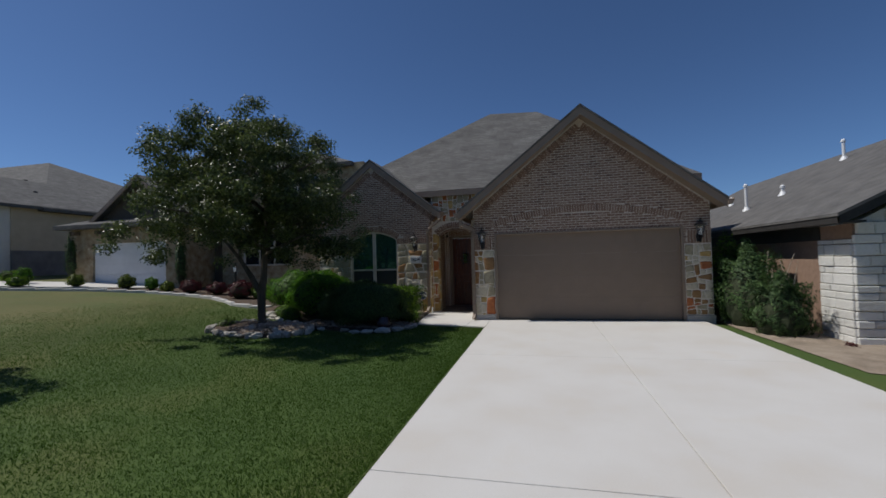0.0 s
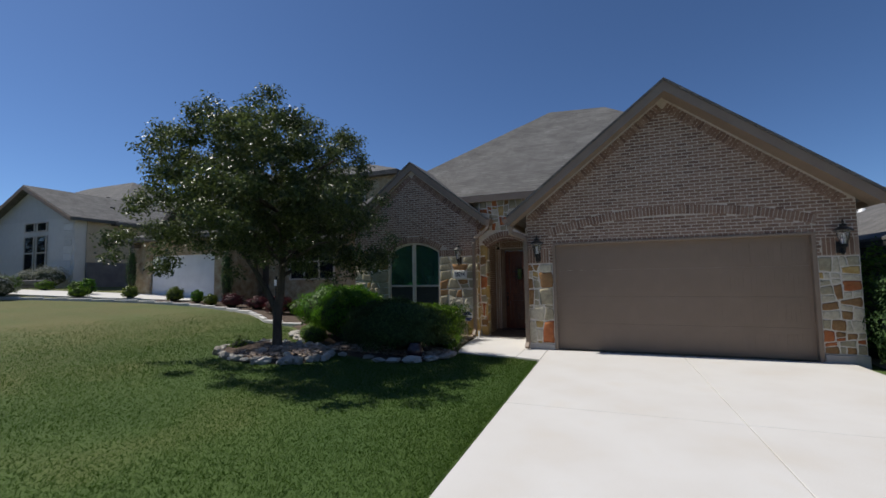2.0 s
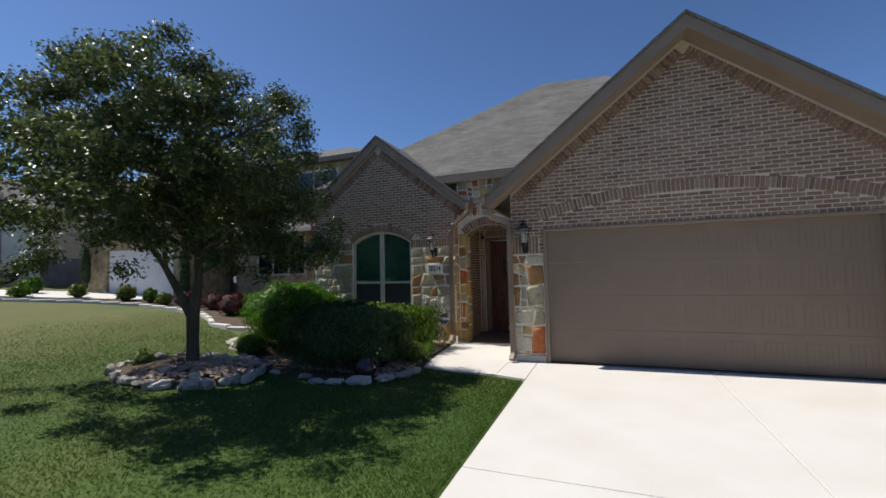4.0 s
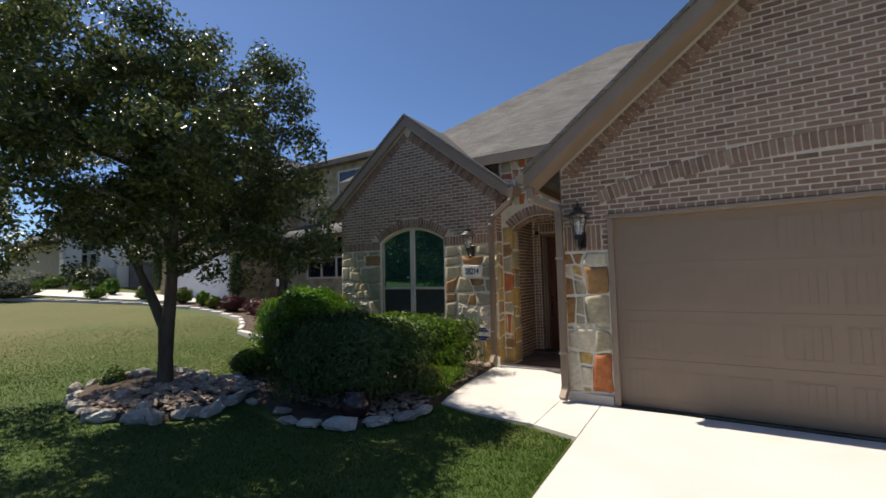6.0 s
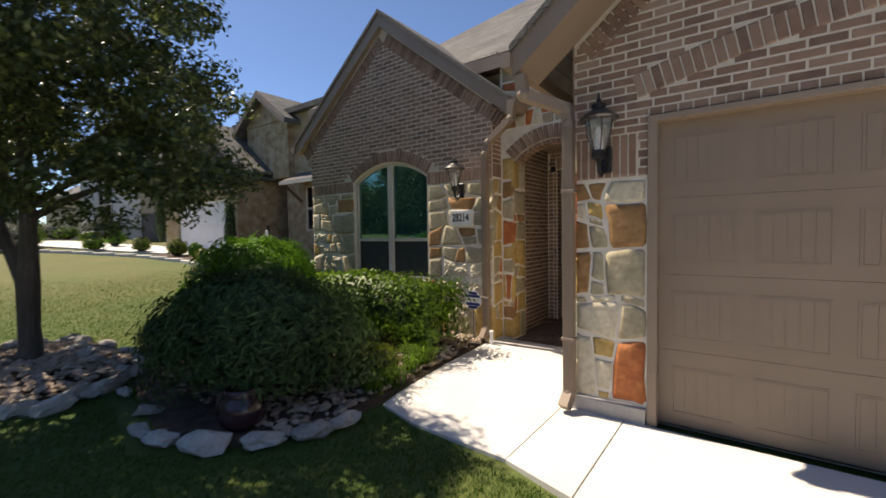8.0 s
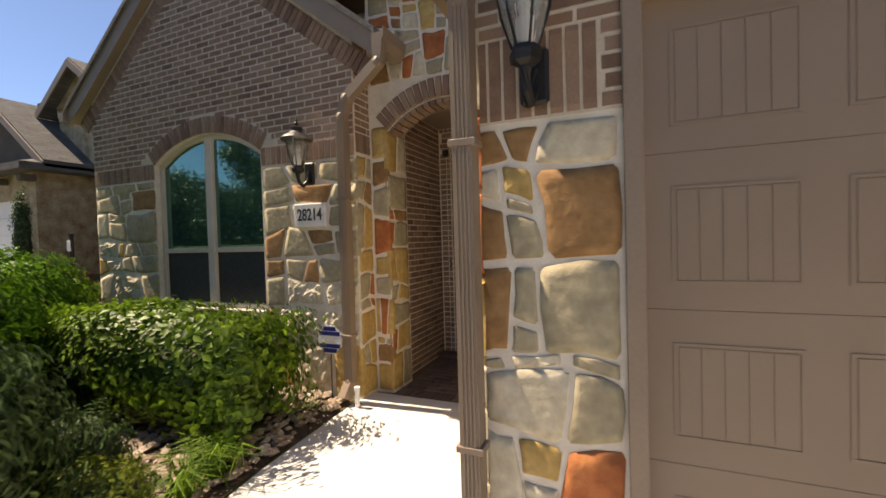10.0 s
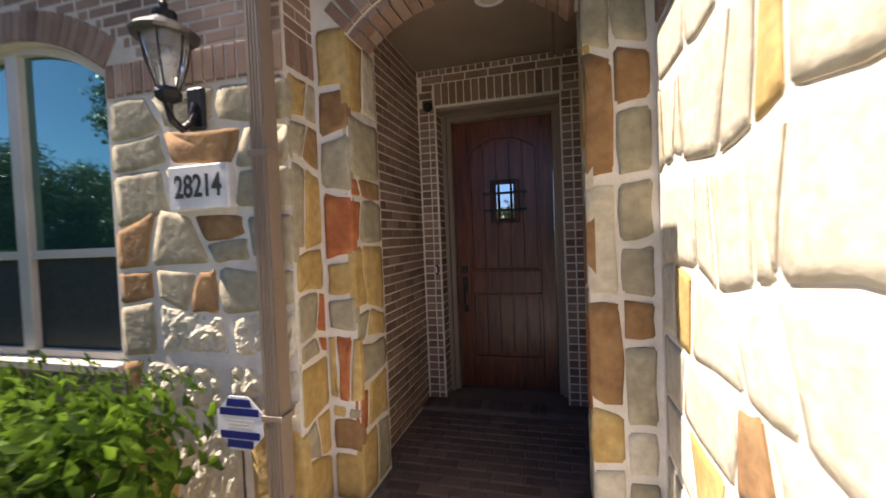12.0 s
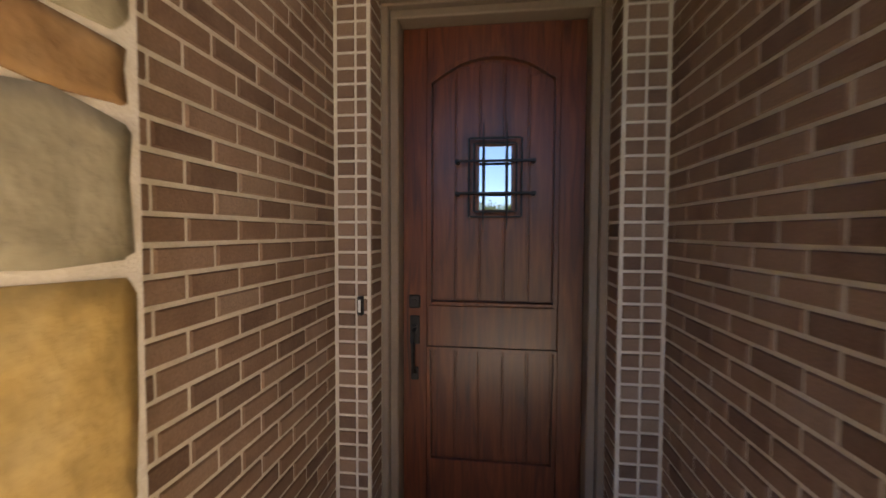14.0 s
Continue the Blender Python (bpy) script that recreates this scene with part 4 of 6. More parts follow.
def mound(name, label, outline, top, mat):
    """A low bed with a rounded top within an outline."""
    bm = bmesh.new()
    c = sum((Vector(p) for p in outline), Vector((0, 0))) / len(outline)
    rings = []
    for k, z in ((1.0, 0.0), (0.92, top * 0.6), (0.6, top * 0.95), (0.25, top)):
        rings.append([bm.verts.new((c.x + (p[0] - c.x) * k, c.y + (p[1] - c.y) * k, ground_z(*p) - 0.02 + z)) for p in outline])
    n = len(outline)
    for a, b in zip(rings, rings[1:]):
        for i in range(n):
            bm.faces.new((a[i], a[(i + 1) % n], b[(i + 1) % n], b[i]))
    bm.faces.new(rings[-1])
    bmesh.ops.recalc_face_normals(bm, faces=bm.faces)
    return tagged(part(name, bm, mat), label, "garden bed", kind="structure")


# ---- planting ----
def leaf_mat(name, lo, hi, rough=0.45, glow=0.25, spec=0.3):
    """Leaf surface with a little light passing through; each leaf has its own shade."""
    m = bpy.data.materials.new(name)
    m.use_nodes = True
    nt = m.node_tree
    b = nt.nodes["Principled BSDF"]
    g, r = nt.nodes.new("ShaderNodeNewGeometry"), nt.nodes.new("ShaderNodeValToRGB")
    ramp_stops(r, ((0.0, lo), (0.75, tuple((a + c) / 2 for a, c in zip(lo, hi))), (1.0, hi)))
    nt.links.new(g.outputs["Random Per Island"], r.inputs[0])
    nt.links.new(r.outputs[0], b.inputs["Base Color"])
    b.inputs["Roughness"].default_value, b.inputs["Specular IOR Level"].default_value = rough, spec
    tr, mx = nt.nodes.new("ShaderNodeBsdfTranslucent"), nt.nodes.new("ShaderNodeMixShader")
    mx.inputs[0].default_value = glow
    nt.links.new(r.outputs[0], tr.inputs[0])
    nt.links.new(b.outputs[0], mx.inputs[1]), nt.links.new(tr.outputs[0], mx.inputs[2])
    nt.links.new(mx.outputs[0], nt.nodes["Material Output"].inputs[0])
    return m


leaf_oak = leaf_mat("oak_leaf", (0.030, 0.050, 0.014), (0.17, 0.21, 0.065), 0.36, 0.34, 0.5)
leaf_hedge = leaf_mat("hedge_leaf", (0.030, 0.07, 0.008), (0.22, 0.37, 0.034), 0.45, 0.38)
leaf_bright = leaf_mat("laurel_leaf", (0.042, 0.12, 0.008), (0.16, 0.34, 0.024), 0.5, 0.4)
leaf_dark = leaf_mat("rosemary_leaf", (0.025, 0.058, 0.017), (0.12, 0.20, 0.066), 0.55, 0.3)
leaf_yellow = leaf_mat("golden_leaf", (0.10, 0.15, 0.02), (0.26, 0.30, 0.04), 0.5)
leaf_red = leaf_mat("barberry_leaf", (0.06, 0.018, 0.02), (0.16, 0.04, 0.045), 0.5)
blade_mat = leaf_mat("grass_blade", (0.039, 0.092, 0.0085), (0.082, 0.145, 0.016), 0.75, 0.4)
# shade inside the shrubs, put into a dark colour
core_mat = material("inner_shade", ((0.3, (0.022, 0.032, 0.013)), (0.7, (0.05, 0.062, 0.028))), 12, 0.95, 60, 0.5, 0.02)


def leaves(name, pts, nrm, size, mat, parent, seed, narrow=0.5, kind=""):
    """Leaves as folded diamonds at pts, each leaning about nrm."""
    r = np.random.default_rng(seed)
    n = len(pts)
    d = nrm + r.normal(0, 0.75, (n, 3))
    d /= np.linalg.norm(d, axis=1)[:, None] + 1e-9
    a = np.cross(d, r.normal(0, 1, (n, 3)))
    a /= np.linalg.norm(a, axis=1)[:, None] + 1e-9
    b = np.cross(d, a)
    s = size * r.uniform(0.65, 1.3, (n, 1))
    v = np.stack([pts - a * s * 0.5, pts + b * s * narrow * 0.5 + d * s * 0.12, pts + a * s * 0.5, pts - b * s * narrow * 0.5 + d * s * 0.12], 1).reshape(-1, 3)
    i = np.arange(n) * 4
    f = np.concatenate([np.stack([i, i + 1, i + 2], 1), np.stack([i, i + 2, i + 3], 1)])
    me = bpy.data.meshes.new(name)
    me.vertices.add(len(v))
    me.vertices.foreach_set("co", v.ravel())
    me.loops.add(f.size)
    me.loops.foreach_set("vertex_index", f.ravel().astype(np.int32))
    me.polygons.add(len(f))
    me.polygons.foreach_set("loop_start", np.arange(len(f), dtype=np.int32) * 3)
    me.update(calc_edges=True)
    me.materials.append(mat)
    ob = new(name, me)
    ob.parent = parent
    return tagged(ob, kind=kind)


def clumps(centres, radius, per, seed, squash=0.75, shell=0.5):
    r = np.random.default_rng(seed)
    c = np.repeat(np.array(centres), per, 0)
    d = r.normal(0, 1, c.shape)
    d /= np.linalg.norm(d, axis=1)[:, None]
    k = r.uniform(shell, 1.0, (len(c), 1)) ** 0.7 * radius * r.uniform(0.7, 1.25, (len(c), 1))
    return c + d * k * np.array([1, 1, squash]), d


def tree(at, height, spread, seed, n_clump=170, per=230, leaf=0.062):
    """A young live oak: forked trunk, limbs and an uneven crown of leaf clumps."""
    rg = random.Random(seed)
    ob = thing("oak_tree", "young live oak with a forked dark trunk and loose green crown", "tree", at=at)
    bm = bmesh.new()
    tube(bm, [(0, 0, -0.15), (0.0, 0, 0.05), (-0.01, 0, 0.5), (-0.02, 0.01, 0.95), (0.05, 0.02, 1.3), (0.10, 0.02, 2.0), (0.16, 0, 3.0), (0.1, 0, height - 1.2)], [0.155, 0.112, 0.096, 0.105, 0.082, 0.07, 0.05, 0.02], 12)
    part("trunk", bm, bark, ob)
    centres = []
    limbs = [((-0.03, 0, 0.9), (-1.15, -0.35, 2.55)), ((-0.5, -0.15, 1.75), (-0.35, -0.5, 3.3))]
    for k in range(13):
        a = k * 2.4 + rg.uniform(-0.3, 0.3)
        z = rg.uniform(1.5, height - 2.0)
        ln = spread * rg.uniform(0.55, 0.85) * (1.0 - 0.35 * max(0, (z - 2.6)) / 2)
        limbs.append(((0.08, 0, z), (ln * math.cos(a), ln * math.sin(a), z + rg.uniform(0.3, 1.1))))
    for p, q in limbs:
        p, q = Vector(p), Vector(q)
        mid = p.lerp(q, 0.5) + Vector((rg.uniform(-0.15, 0.15), rg.uniform(-0.15, 0.15), rg.uniform(0.02, 0.25)))
        bm = bmesh.new()
        r0 = 0.08 if p.z < 1.0 else 0.045
        tube(bm, [p, p.lerp(mid, 0.5) + Vector((0, 0, 0.03)), mid, mid.lerp(q, 0.5) + Vector((0, 0, 0.06)), q], [r0, r0 * 0.85, r0 * 0.6, r0 * 0.4, r0 * 0.15], 7)
        part("limb", bm, bark, ob)
    lobes = [(0.0, 0.0, 0.0, 0.5)]
    for k in range(15):
        u, w = k * 2.399 + rg.uniform(-0.35, 0.35), -0.75 + 1.6 * (k + 0.5) / 15 + rg.uniform(-0.12, 0.12)
        h = math.sqrt(max(0.05, 1 - w * w))
        q = rg.uniform(0.58, 0.74)
        lobes.append((q * h * math.cos(u), q * h * math.sin(u), q * w, rg.uniform(0.27, 0.4)))
    lobes += [(0.1, 0.0, -0.2, 0.36), (0.05, 0.68, -0.1, 0.27), (-0.1, 0.7, -0.4, 0.25), (-0.65, -0.6, -0.62, 0.27), (-0.25, -0.7, -0.3, 0.3), (0.33, -0.8, -0.3, 0.28), (0.43, -0.6, 0.15, 0.28), (0.64, 0.45, -0.62, 0.26), (0.72, 0.3, -0.25, 0.25), (0.45, 0.6, -0.68, 0.24), (0.3, 0.2, -0.75, 0.24), (0.05, 0.0, 0.62, 0.36), (-0.1, -0.2, -0.7, 0.22), (-0.8, 0.15, -0.35, 0.28), (-0.7, -0.3, 0.0, 0.25)]
    while len(centres) < n_clump:
        lx, ly, lz, lr = rg.choices(lobes, [b[3] ** 2 for b in lobes])[0]
        d = Vector((rg.gauss(0, 1), rg.gauss(0, 1), rg.gauss(0, 1))).normalized() * lr * rg.uniform(0.35, 1.0) ** 0.5
        x, y, z = (lx + d.x) * spread, (ly + d.y) * spread, height * 0.625 + (lz + d.z) * height * 0.37
        if x * 1.03 + 0.73 * z < 4.95:
            centres.append((x * 1.03, y * 0.88 - 0.28, z))
    pts, nrm = clumps(centres, 0.29, per, seed, 0.75, 0.2)
    nrm = nrm + np.array([0, 0, 0.5])
    leaves("crown", pts, nrm, leaf, leaf_oak, ob, seed + 1, 0.48)
    return ob


oak = tree((-5.72, -2.68, ground_z(-5.72, -2.68)), 5.85, 2.8, 5, 520, 190, 0.074)
tree((-9.3, -8.5, ground_z(-9.3, -8.5)), 5.0, 1.9, 9, 150, 150, 0.085)


# solid filler under the leaves; its dark colour stands for the shrub's inner shade
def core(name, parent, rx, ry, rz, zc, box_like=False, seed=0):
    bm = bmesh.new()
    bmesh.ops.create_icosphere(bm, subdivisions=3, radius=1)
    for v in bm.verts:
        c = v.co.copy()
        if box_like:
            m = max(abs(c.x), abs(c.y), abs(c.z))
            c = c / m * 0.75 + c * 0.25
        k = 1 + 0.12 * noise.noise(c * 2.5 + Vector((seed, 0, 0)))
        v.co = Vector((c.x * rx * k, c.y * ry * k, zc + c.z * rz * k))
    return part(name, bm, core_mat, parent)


def bush(name, label, at, rx, ry, h, n, leaf, mat, seed, box_like=False, narrow=0.5, lumpy=0.16, group="", shag=0.0):
    """A shrub: leaves crowded near an uneven surface over a solid core coloured as inner shade."""
    ob = thing(name, label, "shrub", group, at=at)
    r = np.random.default_rng(seed)
    d = r.normal(0, 1, (n, 3))
    d /= np.linalg.norm(d, axis=1)[:, None]
    d[:, 2] = np.where(d[:, 2] < -0.55, -d[:, 2], d[:, 2])
    shape = d.copy()
    if box_like:
        m = np.abs(d).max(axis=1)[:, None]
        shape = d / m * 0.8 + d * 0.2
    if shag > 0.1:
        low = d[:, 2] < 0.15
        shape[low, :2] /= np.maximum(np.linalg.norm(shape[low, :2], axis=1), 0.45)[:, None]
    bump = 1 + lumpy * (np.sin(d[:, 0] * 7 + seed) * np.cos(d[:, 1] * 6 + 2 * seed) + 0.7 * np.sin(d[:, 2] * 9 + d[:, 0] * 5))
    k = (bump * r.uniform(0.80 - shag, 1.06 + shag * 0.5, n) * (1 + 0.08 * (r.random(n) < 0.06)))[:, None]
    pts = shape * k * np.array([rx, ry, h / 2]) + np.array([0, 0, h / 2])
    pts[:, 2] = np.maximum(pts[:, 2], 0.02)
    core("shade_core", ob, rx * (0.84 - shag), ry * (0.84 - shag), h * (0.42 - shag * 0.5), h * 0.47, box_like, seed)
    leaves("foliage", pts, d + np.array([0, 0, 0.35]), leaf, mat, ob, seed, narrow)
    return ob


bush("hedge", "clipped dense green hedge under the arched window", (-4.05, 0.72, 0.0), 1.45, 0.5, 0.92, 12500, 0.078, leaf_hedge, 21, True, 0.55, 0.09, shag=0.06)
bush("laurel_bush", "broad bright green laurel bush beside the wing corner", (-6.85, 0.75, 0.1), 0.95, 0.85, 1.36, 8000, 0.08, leaf_bright, 22, False, 0.5, 0.1)
bush("laurel_bush", "bright green laurel bush behind the dark shrub", (-5.35, -0.35, 0.05), 1.0, 0.85, 1.42, 9500, 0.08, leaf_bright, 29, False, 0.5, 0.1)
bush("rosemary_bush", "wide dark rosemary bush in the stone-edged bed", (-3.55, -1.3, 0.0), 1.16, 0.88, 1.12, 26000, 0.085, leaf_dark, 23, False, 0.26, 0.10, shag=0.14)
bush("boxwood", "small round clipped boxwood beside white stones", (-6.3, -0.75, 0.1), 0.34, 0.34, 0.42, 2600, 0.035, leaf_hedge, 24, False, 0.55, 0.03, "pair of boxwoods")
bush("boxwood", "small round clipped boxwood beside white stones", (-5.8, -1.32, 0.08), 0.33, 0.33, 0.44, 2600, 0.035, leaf_hedge, 25, False, 0.55, 0.03, "pair of boxwoods")
bush("golden_shrub", "low yellow-green shrub by the walk", (-2.66, -0.5, 0.0), 0.33, 0.28, 0.36, 2600, 0.04, leaf_yellow, 26, False, 0.4)
bush("sage_bush", "airy grey-green sage at the bed's edge", (-3.12, -0.28, 0.0), 0.26, 0.24, 0.5, 1400, 0.045, leaf_dark, 27, False, 0.3, 0.2)
bush("weed_tuft", "green weeds in the mulch round the oak", (-6.45, -3.05, 0.15), 0.2, 0.18, 0.3, 500, 0.05, leaf_hedge, 28, False, 0.4, 0.3)
# shrubs in the neighbour's bed
NB = (("golden_shrub", "small yellow-green shrub in dark mulch", leaf_yellow, 0.42, 0.75, ((-19.6, 2.9), (-17.2, 3.3), (-14.8, 3.2))),
      ("barberry", "dark red barberry in the neighbour's bed", leaf_red, 0.55, 0.75, ((-13.6, 3.2), (-12.3, 3.3), (-10.6, 2.6), (-11.3, 3.6))),
      ("green_shrub", "rounded green shrub in the neighbour's bed", leaf_hedge, 0.6, 0.7, ((-9.8, 2.9), (-21.4, 1.8), (-24.5, 3.4), (-26.2, 2.8), (-24.0, 0.2), (-8.9, 3.6), (-31.5, 1.6), (-33.8, -0.6), (-29.2, 2.6))),
      ("grass_clump", "spiky green clump in the neighbour's bed", leaf_bright, 0.4, 0.9, ((-15.9, 3.4), (-22.8, 2.9))),
      ("tall_shrub", "tall dark narrow shrub beside the garage", leaf_dark, 0.34, 2.3, ((-15.3, 4.4), (-22.3, 4.6))),
      ("white_flowering_shrub", "pale flowering shrub in the raised bed", leaf_mat("pale_blossom", (0.10, 0.12, 0.07), (0.5, 0.5, 0.45), 0.7), 1.0, 1.3, ((-30.8, 4.2), (-29.0, 4.3), (-22.6, -0.6), (-33.5, 3.0), (-35.0, 1.0))))
sd = 40
for nm, lb, mt, rr, hh, places in NB:
    for x, y in places:
        sd += 1
        q = random.Random(sd).uniform(0.6, 0.95)
        bush(nm, lb, (x, y, ground_z(x, y)), rr * q, rr * 0.9 * q, hh * (q if hh < 2 else 1.0), 1500, 0.09, mt, sd, False, 0.45, 0.22, nm + " in the neighbour's bed")
# overgrown shrubs between the driveway and the house next door
bush("photinia", "tall loose green shrub between the two houses", (6.25, -0.3, -0.45), 0.62, 0.8, 2.25, 6500, 0.085, leaf_dark, 61, False, 0.4, 0.2)
bush("photinia", "tall loose green shrub between the two houses", (6.45, 1.4, -0.45), 0.7, 0.9, 2.4, 5000, 0.085, leaf_hedge, 62, False, 0.4, 0.2)
bush("oleander", "spreading narrow-leaved shrub at the driveway's edge", (6.3, -1.45, -0.45), 0.5, 0.5, 1.6, 3800, 0.12, leaf_dark, 63, False, 0.22, 0.3)
bush("dwarf_shrub", "small dark shrub at the foot of the limestone corner", (6.95, -2.55, -0.5), 0.16, 0.16, 0.45, 500, 0.05, leaf_red, 64, False, 0.4, 0.2)
mound("bed_side", "bare tan soil strip along the house next door", [(5.95, -4.6), (7.0, -4.8), (9.5, -3.6), (9.5, -2.4), (7.15, -2.35), (7.15, 6.0), (5.9, 6.0), (5.75, -1.0)], 0.02, dry_soil)
canes = thing("bare_canes", "pale leafless canes leaning out of the shrub", "dead stems")
rg = random.Random(31)
for k in range(7):
    x, y = 6.35 + rg.uniform(-0.2, 0.3), -1.1 + rg.uniform(-0.5, 0.4)
    dx, dy, h = rg.uniform(-0.2, 0.5), rg.uniform(-0.4, 0.3), rg.uniform(1.3, 1.85)
    bm = bmesh.new()
    tube(bm, [(x, y, -0.15), (x + dx * 0.4, y + dy * 0.4, h * 0.55), (x + dx, y + dy, h)], [0.016, 0.012, 0.005], 6)
    part("cane", bm, cane_bark, canes)
trees_behind = thing("street_trees", "dark broad trees across the street", "trees", kind="stuff")
rr = np.random.default_rng(77)
cs = [(x + rr.uniform(-2, 2), -27 + rr.uniform(-3, 3), rr.uniform(0.8, 2.6 if -11 < x < 12 else 6.5)) for x in range(-44, 42, 3) for k in range(13)] + [(-46 + rr.uniform(-3, 3), y + rr.uniform(-2, 2), rr.uniform(1.5, 9.5)) for y in range(-29, 5, 2) for k in range(10)]
pts, nrm = clumps(cs, 2.0, 480, 78, 0.8, 0.2)
leaves("foliage", pts, nrm, 0.36, leaf_oak, trees_behind, 79, 0.6, "stuff")
bm = bmesh.new()
for x in range(-40, 42, 6):
    tube(bm, [(x, -27, -0.1), (x + 0.2, -27, 2.2 if -11 < x < 12 else 3.5)], 0.25, 7)
part("trunks", bm, bark, trees_behind, kind="stuff")

# spiky border grass by the walk
def grass_tuft(at, seed, n=90, h=0.26):
    ob = thing("liriope", "arching strappy green border grass beside the walk", "grass clump", "border grass", at=at)
    r = np.random.default_rng(seed)
    v, f = [], []
    for i in range(n):
        a, ln, w = r.uniform(0, math.tau), h * r.uniform(0.7, 1.2), 0.007
        o = np.array([r.normal(0, 0.05), r.normal(0, 0.05), 0])
        d, s = np.array([math.cos(a), math.sin(a), 0]), np.array([-math.sin(a), math.cos(a), 0])
        k = len(v)
        for t, up, out in ((0, 0, 0), (0.5, 0.8, 0.35), (1.0, 0.75, 0.95)):
            p = o + d * ln * out + np.array([0, 0, ln * up])
            v += [tuple(p - s * w * (1 - t * 0.8)), tuple(p + s * w * (1 - t * 0.8))]
        f += [(k, k + 1, k + 3, k + 2), (k + 2, k + 3, k + 5, k + 4)]
    mesh_object("tuft", v, f, leaf_hedge, ob)
    return ob


for i, (x, y) in enumerate(((-2.3, -0.55), (-2.42, -0.1), (-2.45, 0.15), (-2.62, 0.28), (-2.3, -0.8))):
    grass_tuft((x - 0.05, y, 0.0), 90 + i)

# stone edging, mulch, gravel
rock = material("edging_rock", ((0.3, (0.27, 0.245, 0.21)), (0.7, (0.54, 0.50, 0.44))), 6, 0.95, 30, 0.9, 0.03, "object", ((0.0, (0.28, 0.25, 0.21)), (1.0, (0.66, 0.63, 0.58))), 0.5)
pebble = material("gravel", ((0.3, (0.24, 0.17, 0.12)), (0.7, (0.45, 0.36, 0.28))), 9, 0.95, 40, 0.7, 0.02, "island", ((0.0, (0.22, 0.15, 0.11)), (0.5, (0.36, 0.28, 0.21)), (1.0, (0.52, 0.45, 0.38))), 0.4)


def edging_rock(x, y, sx, sy, sz, turn, seed):
    bm = bmesh.new()
    bmesh.ops.create_icosphere(bm, subdivisions=2, radius=1)
    for v in bm.verts:
        c = v.co
        m = max(abs(c.x), abs(c.y), abs(c.z))
        c = c / m * 0.4 + c * 0.6
        k = 1 + 0.55 * noise.noise(c * 1.6 + Vector((seed * 3.1, seed, 0)))
        v.co = Vector((c.x * sx * k, c.y * sy * k, c.z * sz * k))
    ob = part("edging_stone", bm, rock)
    ob.matrix_basis = pose(x, y, ground_z(x, y) + sz * 0.45, 0, 0, turn)
    tagged(ob, "rough pale limestone edging rock on the lawn's edge", "rock", "edging stones")
    return ob


rg = random.Random(17)
RCX, RCY, RRX, RRY = -5.7, -2.75, 1.3, 0.95
for k in range(34):
    a = k * math.tau / 34 + rg.uniform(-0.07, 0.07)
    q = rg.uniform(0.9, 1.04)
    edging_rock(RCX + RRX * q * math.cos(a), RCY + RRY * q * math.sin(a), rg.uniform(0.08, 0.17), rg.uniform(0.055, 0.09), rg.uniform(0.04, 0.09), math.degrees(a) + 90 + rg.uniform(-35, 35), k)
for k in range(7):
    a, q = rg.uniform(0, math.tau), rg.uniform(0.35, 0.85)
    edging_rock(RCX + RRX * q * math.cos(a), RCY + RRY * q * math.sin(a), rg.uniform(0.06, 0.12), rg.uniform(0.05, 0.08), rg.uniform(0.05, 0.09), rg.uniform(0, 180), 100 + k).location.z += 0.1
for k, (x, y, s, tn) in enumerate(((-3.65, -2.28, 0.12, 40), (-3.28, -2.46, 0.13, 5), (-2.98, -2.42, 0.16, 15), (-2.62, -2.25, 0.22, 28), (-2.32, -1.98, 0.17, 45), (-2.13, -1.68, 0.17, 60), (-2.08, -1.38, 0.16, 85),
                                   (-4.3, -2.25, 0.12, 0), (-6.9, -0.75, 0.2, 20), (-6.6, -1.0, 0.2, -30), (-6.2, -1.22, 0.18, -20), (-7.1, -0.45, 0.2, 60), (-5.8, -1.5, 0.16, -30), (-5.3, -1.75, 0.15, -20), (-7.05, -0.1, 0.17, 80))):
    edging_rock(x, y, s * 0.9, s * 0.48, s * 0.32, tn, 50 + k)


ring = [(RCX + RRX * 0.98 * math.cos(k * math.tau / 28), RCY + RRY * 0.98 * math.sin(k * math.tau / 28)) for k in range(28)]
mound("bed_oak", "mulched bed round the oak", ring, 0.14, mulch)
bed = [(-2.15, -0.9), (-2.12, -1.5), (-2.45, -2.1), (-3.0, -2.4), (-3.7, -2.28), (-4.6, -2.1), (-5.6, -1.55), (-6.6, -0.9), (-7.3, -0.2), (-7.8, 0.4), (-8.6, 0.9), (-8.6, 1.6), (-6.6, 1.6), (-4.5, 1.6), (-2.45, 1.6), (-2.42, 1.5), (-2.35, 0.4), (-2.22, -0.5)]
mound("bed_front", "gravel and mulch bed before the window", bed, 0.035, mulch)


